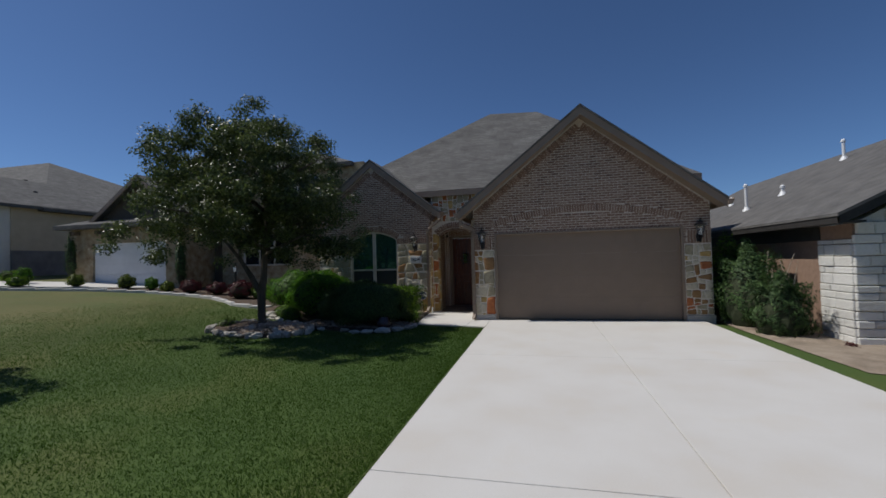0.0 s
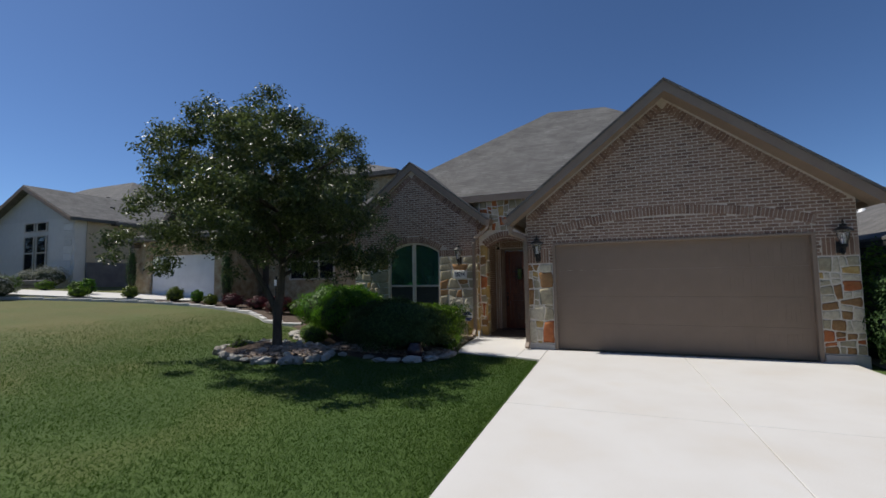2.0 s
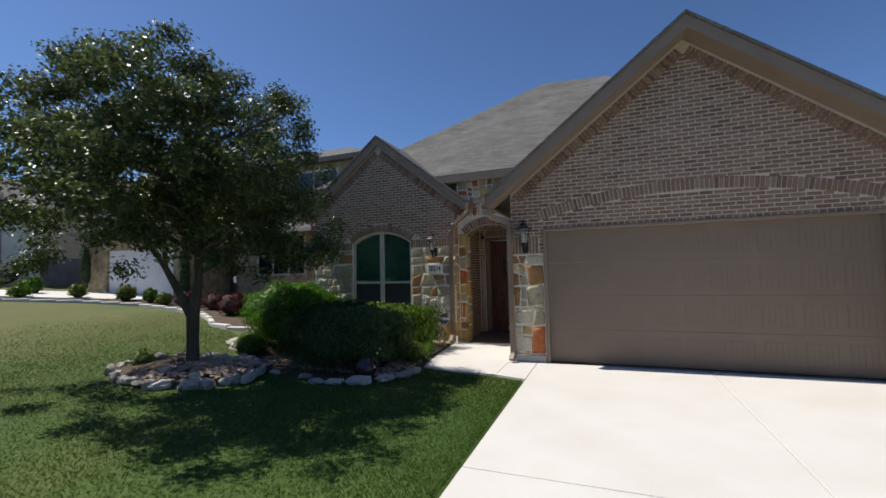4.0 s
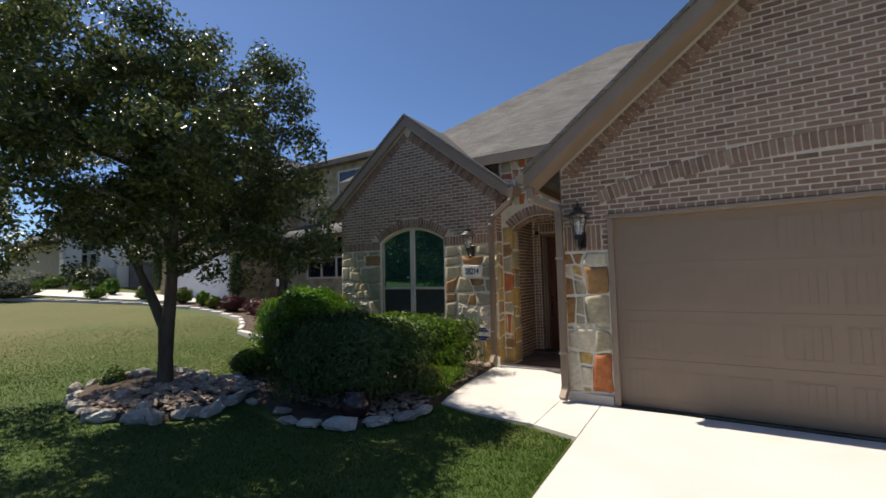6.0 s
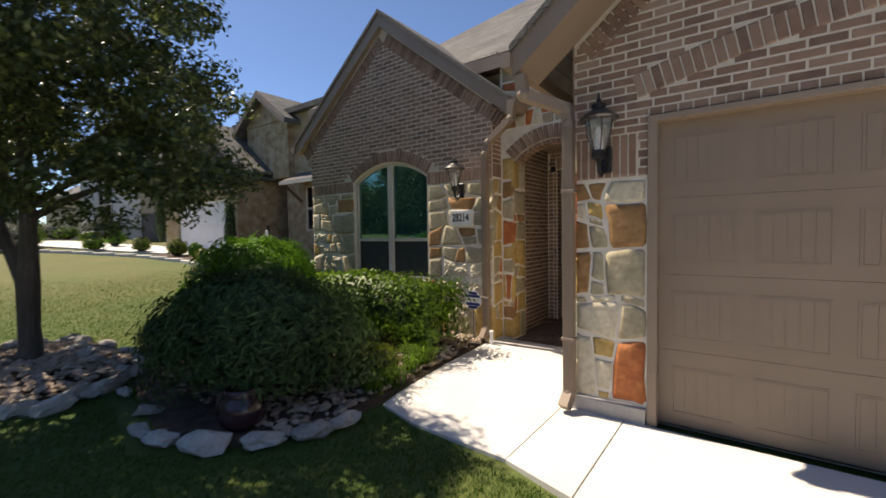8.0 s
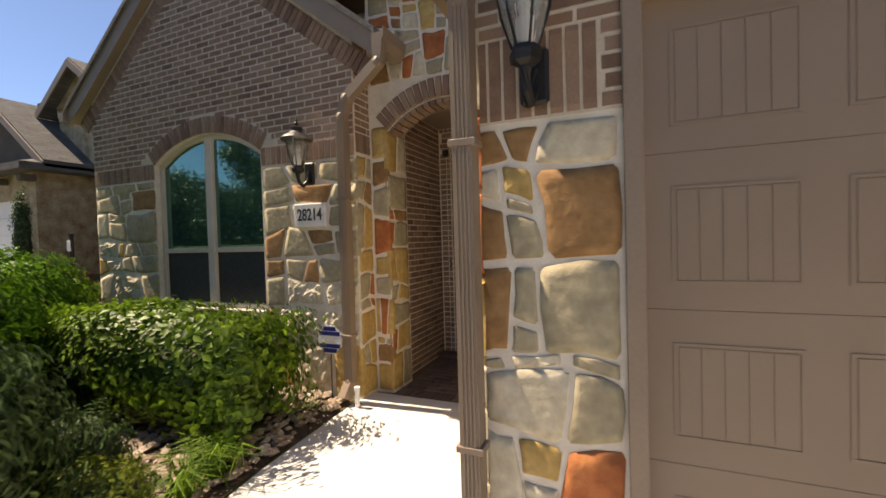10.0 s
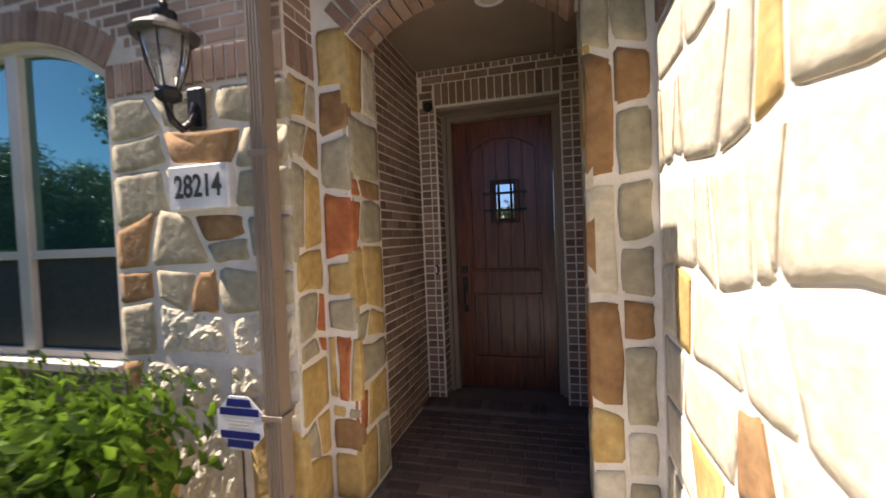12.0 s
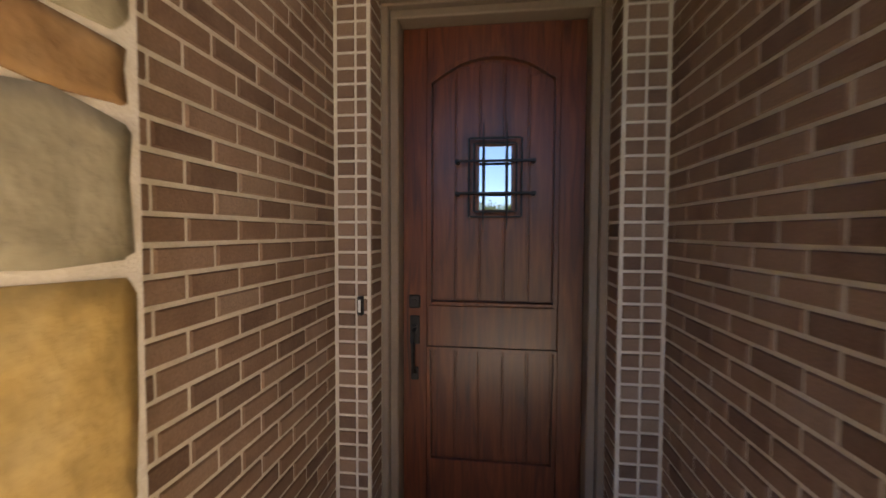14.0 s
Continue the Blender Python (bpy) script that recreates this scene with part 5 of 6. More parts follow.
def gravel(name, label, spots, size, seed):
    """Small loose stones, joined."""
    r = np.random.default_rng(seed)
    base = np.array([(1, 0, 0), (-1, 0, 0), (0, 1, 0), (0, -1, 0), (0, 0, 1), (0, 0, -1), (0.6, 0.6, 0.6), (-0.6, -0.6, 0.6)])
    tri = [(0, 2, 6), (2, 4, 6), (4, 0, 6), (1, 3, 7), (3, 4, 7), (4, 1, 7), (2, 1, 4), (3, 0, 4), (2, 0, 5), (1, 2, 5), (3, 1, 5), (0, 3, 5)]
    v, f = [], []
    for x, y, z in spots:
        s = size * r.uniform(0.5, 1.4) * np.array([r.uniform(0.8, 1.6), r.uniform(0.7, 1.1), r.uniform(0.4, 0.7)])
        a = r.uniform(0, math.tau)
        p = base * s * r.uniform(0.85, 1.15, (8, 1))
        q = np.stack([p[:, 0] * math.cos(a) - p[:, 1] * math.sin(a) + x, p[:, 0] * math.sin(a) + p[:, 1] * math.cos(a) + y, p[:, 2] + z], 1)
        k = len(v)
        v += q.tolist()
        f += [tuple(i + k for i in t) for t in tri]
    ob = mesh_object(name, v, f, pebble)
    return tagged(ob, label, "gravel", kind="stuff")


rg = random.Random(5)
spots = []
for k in range(1100):
    a, q = rg.uniform(0, math.tau), math.sqrt(rg.random()) * 0.93
    spots.append((RCX + RRX * q * math.cos(a), RCY + RRY * q * math.sin(a), ground_z(RCX, RCY) + 0.13 * (1 - q ** 3) + 0.01))
gravel("bed_gravel", "tan broken stone and bark covering the bed", spots, 0.045, 6)
spots = []
while len(spots) < 2600:
    x, y = rg.uniform(-5.2, -2.2), rg.uniform(-1.9, 1.58)
    if x < -2.25 - 0.09 * (y + 0.9) and y > -2.3 - (x + 3) * 0.0:
        spots.append((x, y, ground_z(x, y) + 0.02))
gravel("bed_gravel", "tan river gravel covering the bed", spots, 0.036, 8)

pot_glaze = material("dark_glaze", ((0.3, (0.02, 0.012, 0.02)), (0.7, (0.06, 0.03, 0.035))), 6, 0.18, 60, 0.05, 0.002)
pot = thing("garden_pot", "dark glazed round pot among white edging stones", "pot", at=(-2.72, -1.92, 0.01))
bm = bmesh.new()
lathe(bm, [(0.11, 0.0), (0.17, 0.07), (0.19, 0.15), (0.165, 0.24), (0.125, 0.30), (0.135, 0.33), (0.115, 0.335), (0.10, 0.30), (0.05, 0.27)], 28)
body = part("body", bm, pot_glaze, pot)
body.data.polygons.foreach_set("use_smooth", [True] * len(body.data.polygons))

# neighbour's drive, kerb, bed and lamp post
bm = bmesh.new()
prism(bm, [(-16.0, 5.0), (-21.2, 5.0), (-27, 2.2), (-36, 0.2), (-36, -2.2), (-26, -0.2), (-20.5, 2.2), (-17.5, 3.75)], "z", -0.5, 0.0)
drive_b = part("driveway_neighbour", bm, concrete)
for v in drive_b.data.vertices:
    v.co.z += ground_z(v.co.x, v.co.y) + 0.04 if v.co.z > -0.1 else 0
tagged(drive_b, "pale concrete driveway of the neighbouring house", "driveway", kind="structure")
kerb_pts = [(-30, -4.6), (-24, -1.6), (-20.5, 0.9), (-18, 2.2), (-15.5, 2.75), (-13.2, 2.6), (-11.6, 2.25), (-10.4, 1.55), (-9.6, 0.95), (-8.7, 0.72), (-7.9, 0.75)]
kerb = thing("kerb", "pale concrete edging between the lawn and the neighbour's bed", "kerb", kind="structure")
for (x0, y0), (x1, y1) in zip(kerb_pts, kerb_pts[1:]):
    n = max(1, round(math.hypot(x1 - x0, y1 - y0) / 0.9))
    for i in range(n):
        a, b = Vector((x0 + (x1 - x0) * i / n, y0 + (y1 - y0) * i / n, 0)), Vector((x0 + (x1 - x0) * (i + 1) / n, y0 + (y1 - y0) * (i + 1) / n, 0))
        d = b - a
        m = Matrix.Translation(((a.x + b.x) / 2, (a.y + b.y) / 2, ground_z((a.x + b.x) / 2, (a.y + b.y) / 2))) @ Matrix.Rotation(math.atan2(d.y, d.x), 4, "Z")
        ob = part("kerb_stone", boxm(-d.length / 2 - 0.02, d.length / 2 + 0.015, -0.07, 0.07, -0.15, 0.085, 0.02), concrete, kerb)
        ob.matrix_basis = m
nb = kerb_pts[3:] + [(-7.6, 6.2), (-14.5, 5.4), (-16.2, 4.2), (-18.0, 3.2)]
bm = bmesh.new()
vs = [bm.verts.new((x, y, ground_z(x, y) + 0.035)) for x, y in nb]
f = bm.faces.new(vs)
bmesh.ops.triangulate(bm, faces=[f])
tagged(part("bed_neighbour", bm, mulch), "dark mulch bed before the neighbouring house", "garden bed", kind="structure")
post = thing("lamp_post", "black post with a small white sign in the neighbour's bed", "post", at=(-11.9, 3.9, ground_z(-11.9, 3.9)))
bm = bmesh.new()
lathe(bm, [(0.06, 0), (0.045, 0.1), (0.04, 1.35), (0.06, 1.4)], 10)
part("pole", bm, iron, post)
part("plate", boxm(-0.07, 0.07, -0.065, -0.05, 1.0, 1.25, 0.005), white_door, post)

# grass blades on the near lawn
r = np.random.default_rng(99)
n = 420000
gx_, gy_ = -0.25 - 13.5 * r.random(n) ** 1.35, -11.5 + 14.0 * r.random(n) ** 1.1
keep = ((gx_ - RCX) / (RRX + 0.08)) ** 2 + ((gy_ - RCY) / (RRY + 0.08)) ** 2 > 1
edge_y = np.interp(gx_, (-14, -12, -10.4, -8.7, -7.5, -6.8, -5.8, -4.6, -3.7, -3.0, -2.2, -2.0, -0.2), (2.5, 2.2, 1.5, 0.65, 0.1, -0.95, -1.6, -2.3, -2.45, -2.6, -1.9, -0.95, -1.27))
keep &= (gy_ < edge_y - 0.03) & (r.random(n) < np.clip((gx_ + 14.0) / 6.0, 0.0, 1.0) * np.clip((gy_ + 11.5) / 2.0, 0.0, 1.0))
gx_, gy_ = gx_[keep], gy_[keep]
n = len(gx_)
gz_ = np.array([ground_z(x, y) - 0.03 for x, y in zip(gx_, gy_)])
a = r.uniform(0, math.tau, n)
h = r.uniform(0.008, 0.022, n) * (1 + 0.25 * np.sin(gx_ * 2.1) * np.cos(gy_ * 1.7))
lean = r.normal(0, 0.018, (n, 2))
w = 0.0042
v = np.stack([np.stack([gx_ - w * np.cos(a), gy_ - w * np.sin(a), gz_], 1), np.stack([gx_ + w * np.cos(a), gy_ + w * np.sin(a), gz_], 1), np.stack([gx_ + lean[:, 0], gy_ + lean[:, 1], gz_ + h + 0.01], 1)], 1).reshape(-1, 3)
me = bpy.data.meshes.new("grass")
me.vertices.add(len(v))
me.vertices.foreach_set("co", v.ravel())
me.loops.add(3 * n)
me.loops.foreach_set("vertex_index", np.arange(3 * n, dtype=np.int32))
me.polygons.add(n)
me.polygons.foreach_set("loop_start", np.arange(n, dtype=np.int32) * 3)
me.update(calc_edges=True)
me.materials.append(blade_mat)
tagged(new("grass", me), "short mown green grass blades of the front lawn", "grass", kind="stuff")

# ---- bricks and stones of the walls ----
rnd = random.Random(7)


def brick_mesh():
    """A unit brick face: 1 x 1, 1 deep, chamfered towards the front (-y)."""
    c = 0.07
    v = [(-0.5, 0.5, -0.5), (0.5, 0.5, -0.5), (0.5, 0.5, 0.5), (-0.5, 0.5, 0.5),
         (-0.5, -0.2, -0.5), (0.5, -0.2, -0.5), (0.5, -0.2, 0.5), (-0.5, -0.2, 0.5),
         (-0.5 + c * 0.35, -0.5, -0.5 + c), (0.5 - c * 0.35, -0.5, -0.5 + c), (0.5 - c * 0.35, -0.5, 0.5 - c), (-0.5 + c * 0.35, -0.5, 0.5 - c)]
    f = [(0, 1, 5, 4), (1, 2, 6, 5), (2, 3, 7, 6), (3, 0, 4, 7), (4, 5, 9, 8), (5, 6, 10, 9), (6, 7, 11, 10), (7, 4, 8, 11), (8, 9, 10, 11)]
    return v, f


BV, BF = brick_mesh()
brick_data = bpy.data.meshes.new("brick")
brick_data.from_pydata(BV, [], BF)
brick_data.materials.append(brick)
paver_data = bpy.data.meshes.new("paver")
paver_data.from_pydata(BV, [], BF)


def lay(parent, mats, near, name="brick", data=brick_data, joined=brick_joined, limit=290):
    """Puts pieces under parent: those nearest the point near one by one, the rest joined."""
    mats = sorted(mats, key=lambda m: (m.translation - Vector(near)).length)
    for m in mats[:limit]:
        ob = new(name, data)
        ob.parent = parent
        ob.matrix_basis = m
    rest = mats[limit:]
    if rest:
        base = np.array([(*v, 1) for v in BV])
        verts = np.concatenate([(base @ np.array(m).T)[:, :3] for m in rest])
        faces = [tuple(i + k * len(BV) for i in f) for k in range(len(rest)) for f in BF]
        mesh_object("brickwork", verts.tolist(), faces, joined, parent, kind="stuff")


def wall_frame(origin, turn):
    """u runs along the wall, front towards -y of the frame; turn in degrees about z."""
    return Matrix.Translation(origin) @ Matrix.Rotation(radians(turn), 4, "Z")


BL, BH, MJ, PROUD = 0.203, 0.0677, 0.0125, 0.007


def courses(fr, z0, z1, spans, shift=0.0):
    """Running bond between z0 and z1; spans(z) gives the stretches (u0, u1) to fill at a height."""
    out, k = [], 0
    n = max(1, round((z1 - z0) / BH))
    h = (z1 - z0) / n
    for k in range(n):
        z = z0 + (k + 0.5) * h
        for u0, u1 in spans(z):
            off = (0.5 * BL if k % 2 else 0.0) + shift
            i = math.floor((u0 - off) / BL)
            while off + i * BL < u1:
                a, b = max(u0, off + i * BL), min(u1, off + (i + 1) * BL)
                if b - a > 0.035:
                    d = PROUD * rnd.uniform(0.8, 1.1)
                    out.append(fr @ Matrix.Translation(((a + b) / 2, -d / 2 + 0.005, z + rnd.uniform(-0.001, 0.001))) @ Matrix.Diagonal((b - a - MJ, d + 0.01, h - MJ, 1)))
                i += 1
    return out


def soldiers(fr, u0, u1, z0, z1, w=0.0677, proud=0.010):
    n = max(1, round((u1 - u0) / w))
    w = (u1 - u0) / n
    return [fr @ Matrix.Translation((u0 + (i + 0.5) * w, -proud / 2 + 0.005, (z0 + z1) / 2)) @ Matrix.Diagonal((w - MJ, proud + 0.01, z1 - z0 - MJ, 1)) for i in range(n)]


def arch_bricks(fr, x0, x1, spring, crown, size, gap=0.0, w=0.07, proud=0.013, depth=0.0):
    """Bricks on end round a segmental arch, standing outwards from it."""
    h, hw = crown - spring, (x1 - x0) / 2
    r = (hw * hw + h * h) / (2 * h)
    cx, cz, a = (x0 + x1) / 2, crown - r, math.asin(hw / r)
    n = max(3, round(2 * a * (r + gap + size / 2) / w))
    out = []
    for i in range(n):
        t = -a + 2 * a * (i + 0.5) / n
        rr = r + gap + size / 2
        ww = 2 * a * (r + gap + size / 2) / n
        d = depth or proud
        out.append(fr @ Matrix.Translation((cx + rr * math.sin(t), (d / 2 if depth else -d / 2 + 0.005), cz + rr * math.cos(t))) @ Matrix.Rotation(t, 4, "Y") @ Matrix.Diagonal((ww - MJ, d + (0 if depth else 0.01), size - MJ, 1)))
    return out


def rake_bricks(fr, cx, top, slope, half, size, w=0.0677):
    """A band of bricks on end under the two slopes of a gable."""
    out, ang = [], math.atan(slope)
    ln = half / math.cos(ang)
    n = round(ln / w)
    for s in (-1, 1):
        for i in range(n):
            d = (i + 0.5) * ln / n
            c = Vector((cx + s * d * math.cos(ang), 0, top - d * math.sin(ang)))
            c += Vector((-s * math.sin(ang), 0, -math.cos(ang))) * (size / 2)
            if s * (c.x - cx) < 0.03:
                continue
            out.append(fr @ Matrix.Translation((c.x, -0.004, c.z)) @ Matrix.Rotation(s * ang, 4, "Y") @ Matrix.Diagonal((ln / n - MJ, 0.024, size - MJ, 1)))
    return out


def clip_poly(poly, p, n):
    """The part of a convex outline on the side of p towards -n."""
    out = []
    for i, a in enumerate(poly):
        b = poly[(i + 1) % len(poly)]
        da, db = (a - p).dot(n), (b - p).dot(n)
        if da <= 0:
            out.append(a)
        if da * db < 0:
            out.append(a.lerp(b, da / (da - db)))
    return out


def area(poly):
    return abs(sum(a.x * b.y - b.x * a.y for a, b in zip(poly, poly[1:] + poly[:1]))) / 2


def split_stones(poly, rg, big):
    """Cuts an outline into uneven stones, mostly four-sided, with staggered joints."""
    a = area(poly)
    x0, x1 = min(p.x for p in poly), max(p.x for p in poly)
    y0, y1 = min(p.y for p in poly), max(p.y for p in poly)
    w, h = x1 - x0, y1 - y0
    if a < big * rg.uniform(0.25, 1.5) and max(w, h) < 2.6 * min(w, h):
        return [poly]
    if a < 0.012:
        return [poly]
    c = Vector((x0 + w * rg.uniform(0.34, 0.66), y0 + h * rg.uniform(0.34, 0.66)))
    n = Vector((1, rg.uniform(-0.22, 0.22))) if w * rg.uniform(0.75, 1.3) > h else Vector((rg.uniform(-0.22, 0.22), 1))
    n.normalize()
    out = []
    for q in (clip_poly(poly, c, n), clip_poly(poly, c, -n)):
        if len(q) > 2:
            out += split_stones(q, rg, big)
    return out


def stone_piece(parent, fr, poly, rg, mat, name="stone", gap=0.009, proud=0.012):
    """One rubble stone with rounded corners and an uneven face."""
    c = sum(poly, Vector((0, 0))) / len(poly)
    pts = []
    for i, p in enumerate(poly):
        e0, e1 = poly[i - 1], poly[(i + 1) % len(poly)]
        pts += [p.lerp(e0, 0.07), p.lerp(e1, 0.07)] if (p - e0).length > 0.05 and (p - e1).length > 0.05 else [p]
    size = math.sqrt(area(poly))
    wob = 0.055 * size
    pts = [q for i, p in enumerate(pts) for q in (p, p.lerp(pts[(i + 1) % len(pts)], rg.uniform(0.4, 0.6)) + (Vector((rg.uniform(-wob, wob), rg.uniform(-wob, wob))) if (p - pts[(i + 1) % len(pts)]).length > 0.05 else Vector((0, 0))))]
    if size < 0.035:
        return
    k = max(0.5, 1 - 2.2 * gap / size)
    d = proud * rg.uniform(0.55, 1.15)
    jig = 0.010 * min(1, size / 0.25)
    ring0 = [c + (p - c) * k for p in pts]
    ring0 = [p + Vector((rg.uniform(-jig, jig), rg.uniform(-jig, jig))) * 0.6 for p in ring0]
    k1 = max(0.8, 1 - 0.010 / size)
    ring1 = [c + (p - c) * k1 for p in ring0]
    ring2 = [c + (p - c) * k1 * 0.72 for p in ring0]
    n = len(pts)
    v = [(p.x, 0.03, p.y) for p in ring0] + [(p.x, -d * rg.uniform(0.7, 0.85), p.y) for p in ring1] + [(p.x, -d * rg.uniform(0.93, 1.1), p.y) for p in ring2]
    v.append((c.x, -d * rg.uniform(0.95, 1.15), c.y))
    f = []
    for r in (0, 1):
        f += [(r * n + i, r * n + (i + 1) % n, (r + 1) * n + (i + 1) % n, (r + 1) * n + i) for i in range(n)]
    f += [(2 * n + i, 2 * n + (i + 1) % n, 3 * n) for i in range(n)]
    v = [tuple(fr @ Vector(p)) for p in v]
    ob = mesh_object(name, v, f, mat, parent)
    me = ob.data
    me.polygons.foreach_set("use_smooth", [i >= n for i in range(len(f))])
    return ob


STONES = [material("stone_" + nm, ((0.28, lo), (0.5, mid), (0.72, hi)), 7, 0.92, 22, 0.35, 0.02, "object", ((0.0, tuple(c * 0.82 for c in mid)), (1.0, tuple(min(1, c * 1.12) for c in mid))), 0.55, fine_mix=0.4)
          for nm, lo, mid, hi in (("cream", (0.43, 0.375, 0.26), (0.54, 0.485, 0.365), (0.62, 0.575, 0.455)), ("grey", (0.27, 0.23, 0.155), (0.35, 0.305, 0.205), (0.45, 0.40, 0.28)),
                                  ("gold", (0.33, 0.20, 0.06), (0.46, 0.31, 0.11), (0.55, 0.42, 0.2)), ("brown", (0.17, 0.09, 0.04), (0.28, 0.155, 0.065), (0.36, 0.23, 0.11)),
                                  ("rust", (0.24, 0.065, 0.025), (0.40, 0.13, 0.045), (0.48, 0.22, 0.08)))]


def rough_stone(parent, fr, poly, rg, mat, proud=0.01, nu=26, nv=16):
    """A quarry-faced stone: a broken, craggy front within four corners."""
    shift = Vector((rg.uniform(0, 50), rg.uniform(0, 50), 0))
    c = sum(poly, Vector((0, 0))) / 4
    q = [c + (p - c) * 0.955 for p in poly]
    v, f = [], []
    for j in range(nv + 1):
        for i in range(nu + 1):
            a, b = i / nu, j / nv
            p = q[0].lerp(q[1], a).lerp(q[3].lerp(q[2], a), b)
            edge = min(a * nu, (nu - i), j, nv - j, 2.5) / 2.5
            w = Vector((p.x, p.y, 0)) * 9 + shift
            d = 0.5 * noise.noise(w) + 0.34 * noise.noise(w * 2.3) + 0.2 * noise.noise(w * 5.1)
            v.append(tuple(fr @ Vector((p.x, -(0.012 + 0.05 * max(-0.3, d)) * edge + 0.01 * (1 - edge), p.y))))
    for j in range(nv):
        for i in range(nu):
            k = j * (nu + 1) + i
            f.append((k, k + 1, k + nu + 2, k + nu + 1))
    return mesh_object("stone", v, f, mat, parent)


def pick_stone(rg, weights):
    return STONES[rg.choices((0, 1, 2, 3, 4), weights)[0]]


def stones(parent, fr, u0, u1, z0, z1, seed, big=0.05, mat=None, gap=0.009, proud=0.011, weights=(0.26, 0.34, 0.14, 0.18, 0.08)):
    rg = random.Random(seed)
    for poly in split_stones([Vector(p) for p in ((u0, z0), (u1, z0), (u1, z1), (u0, z1))], rg, big):
        stone_piece(parent, fr, poly, rg, mat or pick_stone(rg, weights), gap=gap, proud=proud)


def stone_rows(parent, fr, u0, z0, rows, seed, proud=0.008):
    """Stones row by row: (height, ((width, stone kind), ...))."""
    rg = random.Random(seed)
    z = z0
    top = z0 + sum(h for h, _ in rows)

    def bed(u, v):
        """How far the bed joint near (u, v) strays from level; nothing at the foot and the head."""
        if v < z0 + 0.001 or v > top - 0.001:
            return v
        return v + 0.10 * noise.noise(Vector((u * 3.4, v * 3.7, seed * 1.3)))

    for h, cells in rows:
        u = u0
        lean = 0.0
        for j, (w, stack) in enumerate(cells):
            nxt = rg.uniform(-0.3, 0.3) * min(w, 0.25, h) if j < len(cells) - 1 else 0.0
            zz = z
            for share, kind in stack if isinstance(stack, tuple) else ((1.0, stack),):
                hh = h * share
                f0, f1 = (zz - z) / h * 2 - 1, (zz + hh - z) / h * 2 - 1
                corners = ((u + lean * f0, zz), (u + w + nxt * f0, zz), (u + w + nxt * f1, zz + hh), (u + lean * f1, zz + hh))
                (rough_stone if kind == 9 else stone_piece)(parent, fr, [Vector((a, bed(a, b))) for a, b in corners], rg, STONES[kind % 9], proud=proud)
                zz += hh
            u, lean = u + w, nxt
        z += h


SL = 2.0   # top of the stone on the garage piers
front = wall_frame((0, 0.02, 0), 0)
stone_rows(wall_garage, front, GX0, 0.13, ((0.57, ((0.17, 0), (0.16, ((0.14, 2), (0.5, 0), (0.36, 2))), (0.26, 4))), (0.24, ((0.37, 0), (0.22, 1))), (0.06, ((0.12, 1), (0.25, 0), (0.22, 1))),
           (0.41, ((0.14, 3), (0.12, ((0.35, 1), (0.65, 1))), (0.33, 1))), (0.41, ((0.12, ((0.58, 3), (0.42, 0))), (0.15, ((0.56, 1), (0.14, 1), (0.3, 2))), (0.32, 3))), (0.17, ((0.13, 3), (0.13, 3), (0.33, 0)))), 4)
stones(wall_garage, front, GDW + 0.04, GX1, 0.15, SL, 12, 0.06)
part("base", boxm(GX0 - 0.02, -0.045, -0.03, 0.02, -0.05, 0.125, 0.006), concrete_dark, wall_garage)
part("base", boxm(GDW + 0.045, GX1 + 0.02, -0.03, 0.02, -0.15, 0.145, 0.006), concrete_dark, wall_garage)


def garage_spans(z):
    half = (rake_z(RX, RX, RZ - 0.12, RS) - z) / RS - 0.25
    a, b = max(GX0, RX - half), min(GX1, RX + half)
    if b <= a:
        return []
    if z < SL + 0.36:
        return []
    if z < GDH + 0.10:
        return [(a, -0.03), (GDW + 0.03, b)]
    # the flat arch of bricks on end over the door
    h0, h1 = arch_low(z - 0.205), arch_low(z)
    if h0 is None:
        return [(a, b)]
    if h1 is None:
        return [(a, RX - h0), (RX + h0, b)]
    return [(a, RX - h0), (RX - h1, RX + h1), (RX + h0, b)]


AR_S, AR_C, AR_H = 2.62, 2.98, 2.52


def arch_low(z):
    """Half width of the garage arch's lower line at height z."""
    h = AR_C - AR_S
    r = (AR_H ** 2 + h * h) / (2 * h)
    d = z - (AR_C - r)
    return math.sqrt(r * r - d * d) if AR_S - 0.02 < z and 0 < d < r else (AR_H if z <= AR_S - 0.02 and z > AR_S - 0.2 else None)


gb = courses(front, GDH + 0.10, RZ - 0.5, garage_spans)
gb += courses(front, SL + 0.36, GDH + 0.10, lambda z: [(GX0, -0.03), (GDW + 0.03, GX1)])
gb += soldiers(front, GX0, -0.12, SL + 0.01, SL + 0.36) + soldiers(front, GDW + 0.12, GX1, SL + 0.01, SL + 0.36)
gb += courses(front, SL + 0.01, SL + 0.36, lambda z: [(-0.115, -0.03), (GDW + 0.03, GDW + 0.115)])
gb += soldiers(front, -0.03, GDW + 0.03, GDH + 0.03, GDH + 0.1, 0.1)
gb += arch_bricks(front, RX - AR_H, RX + AR_H, AR_S, AR_C, 0.2)
gb += rake_bricks(front, RX, RZ - 0.30, RS, 3.0, 0.2)
lay(wall_garage, gb, (0.0, 0, 2.3))

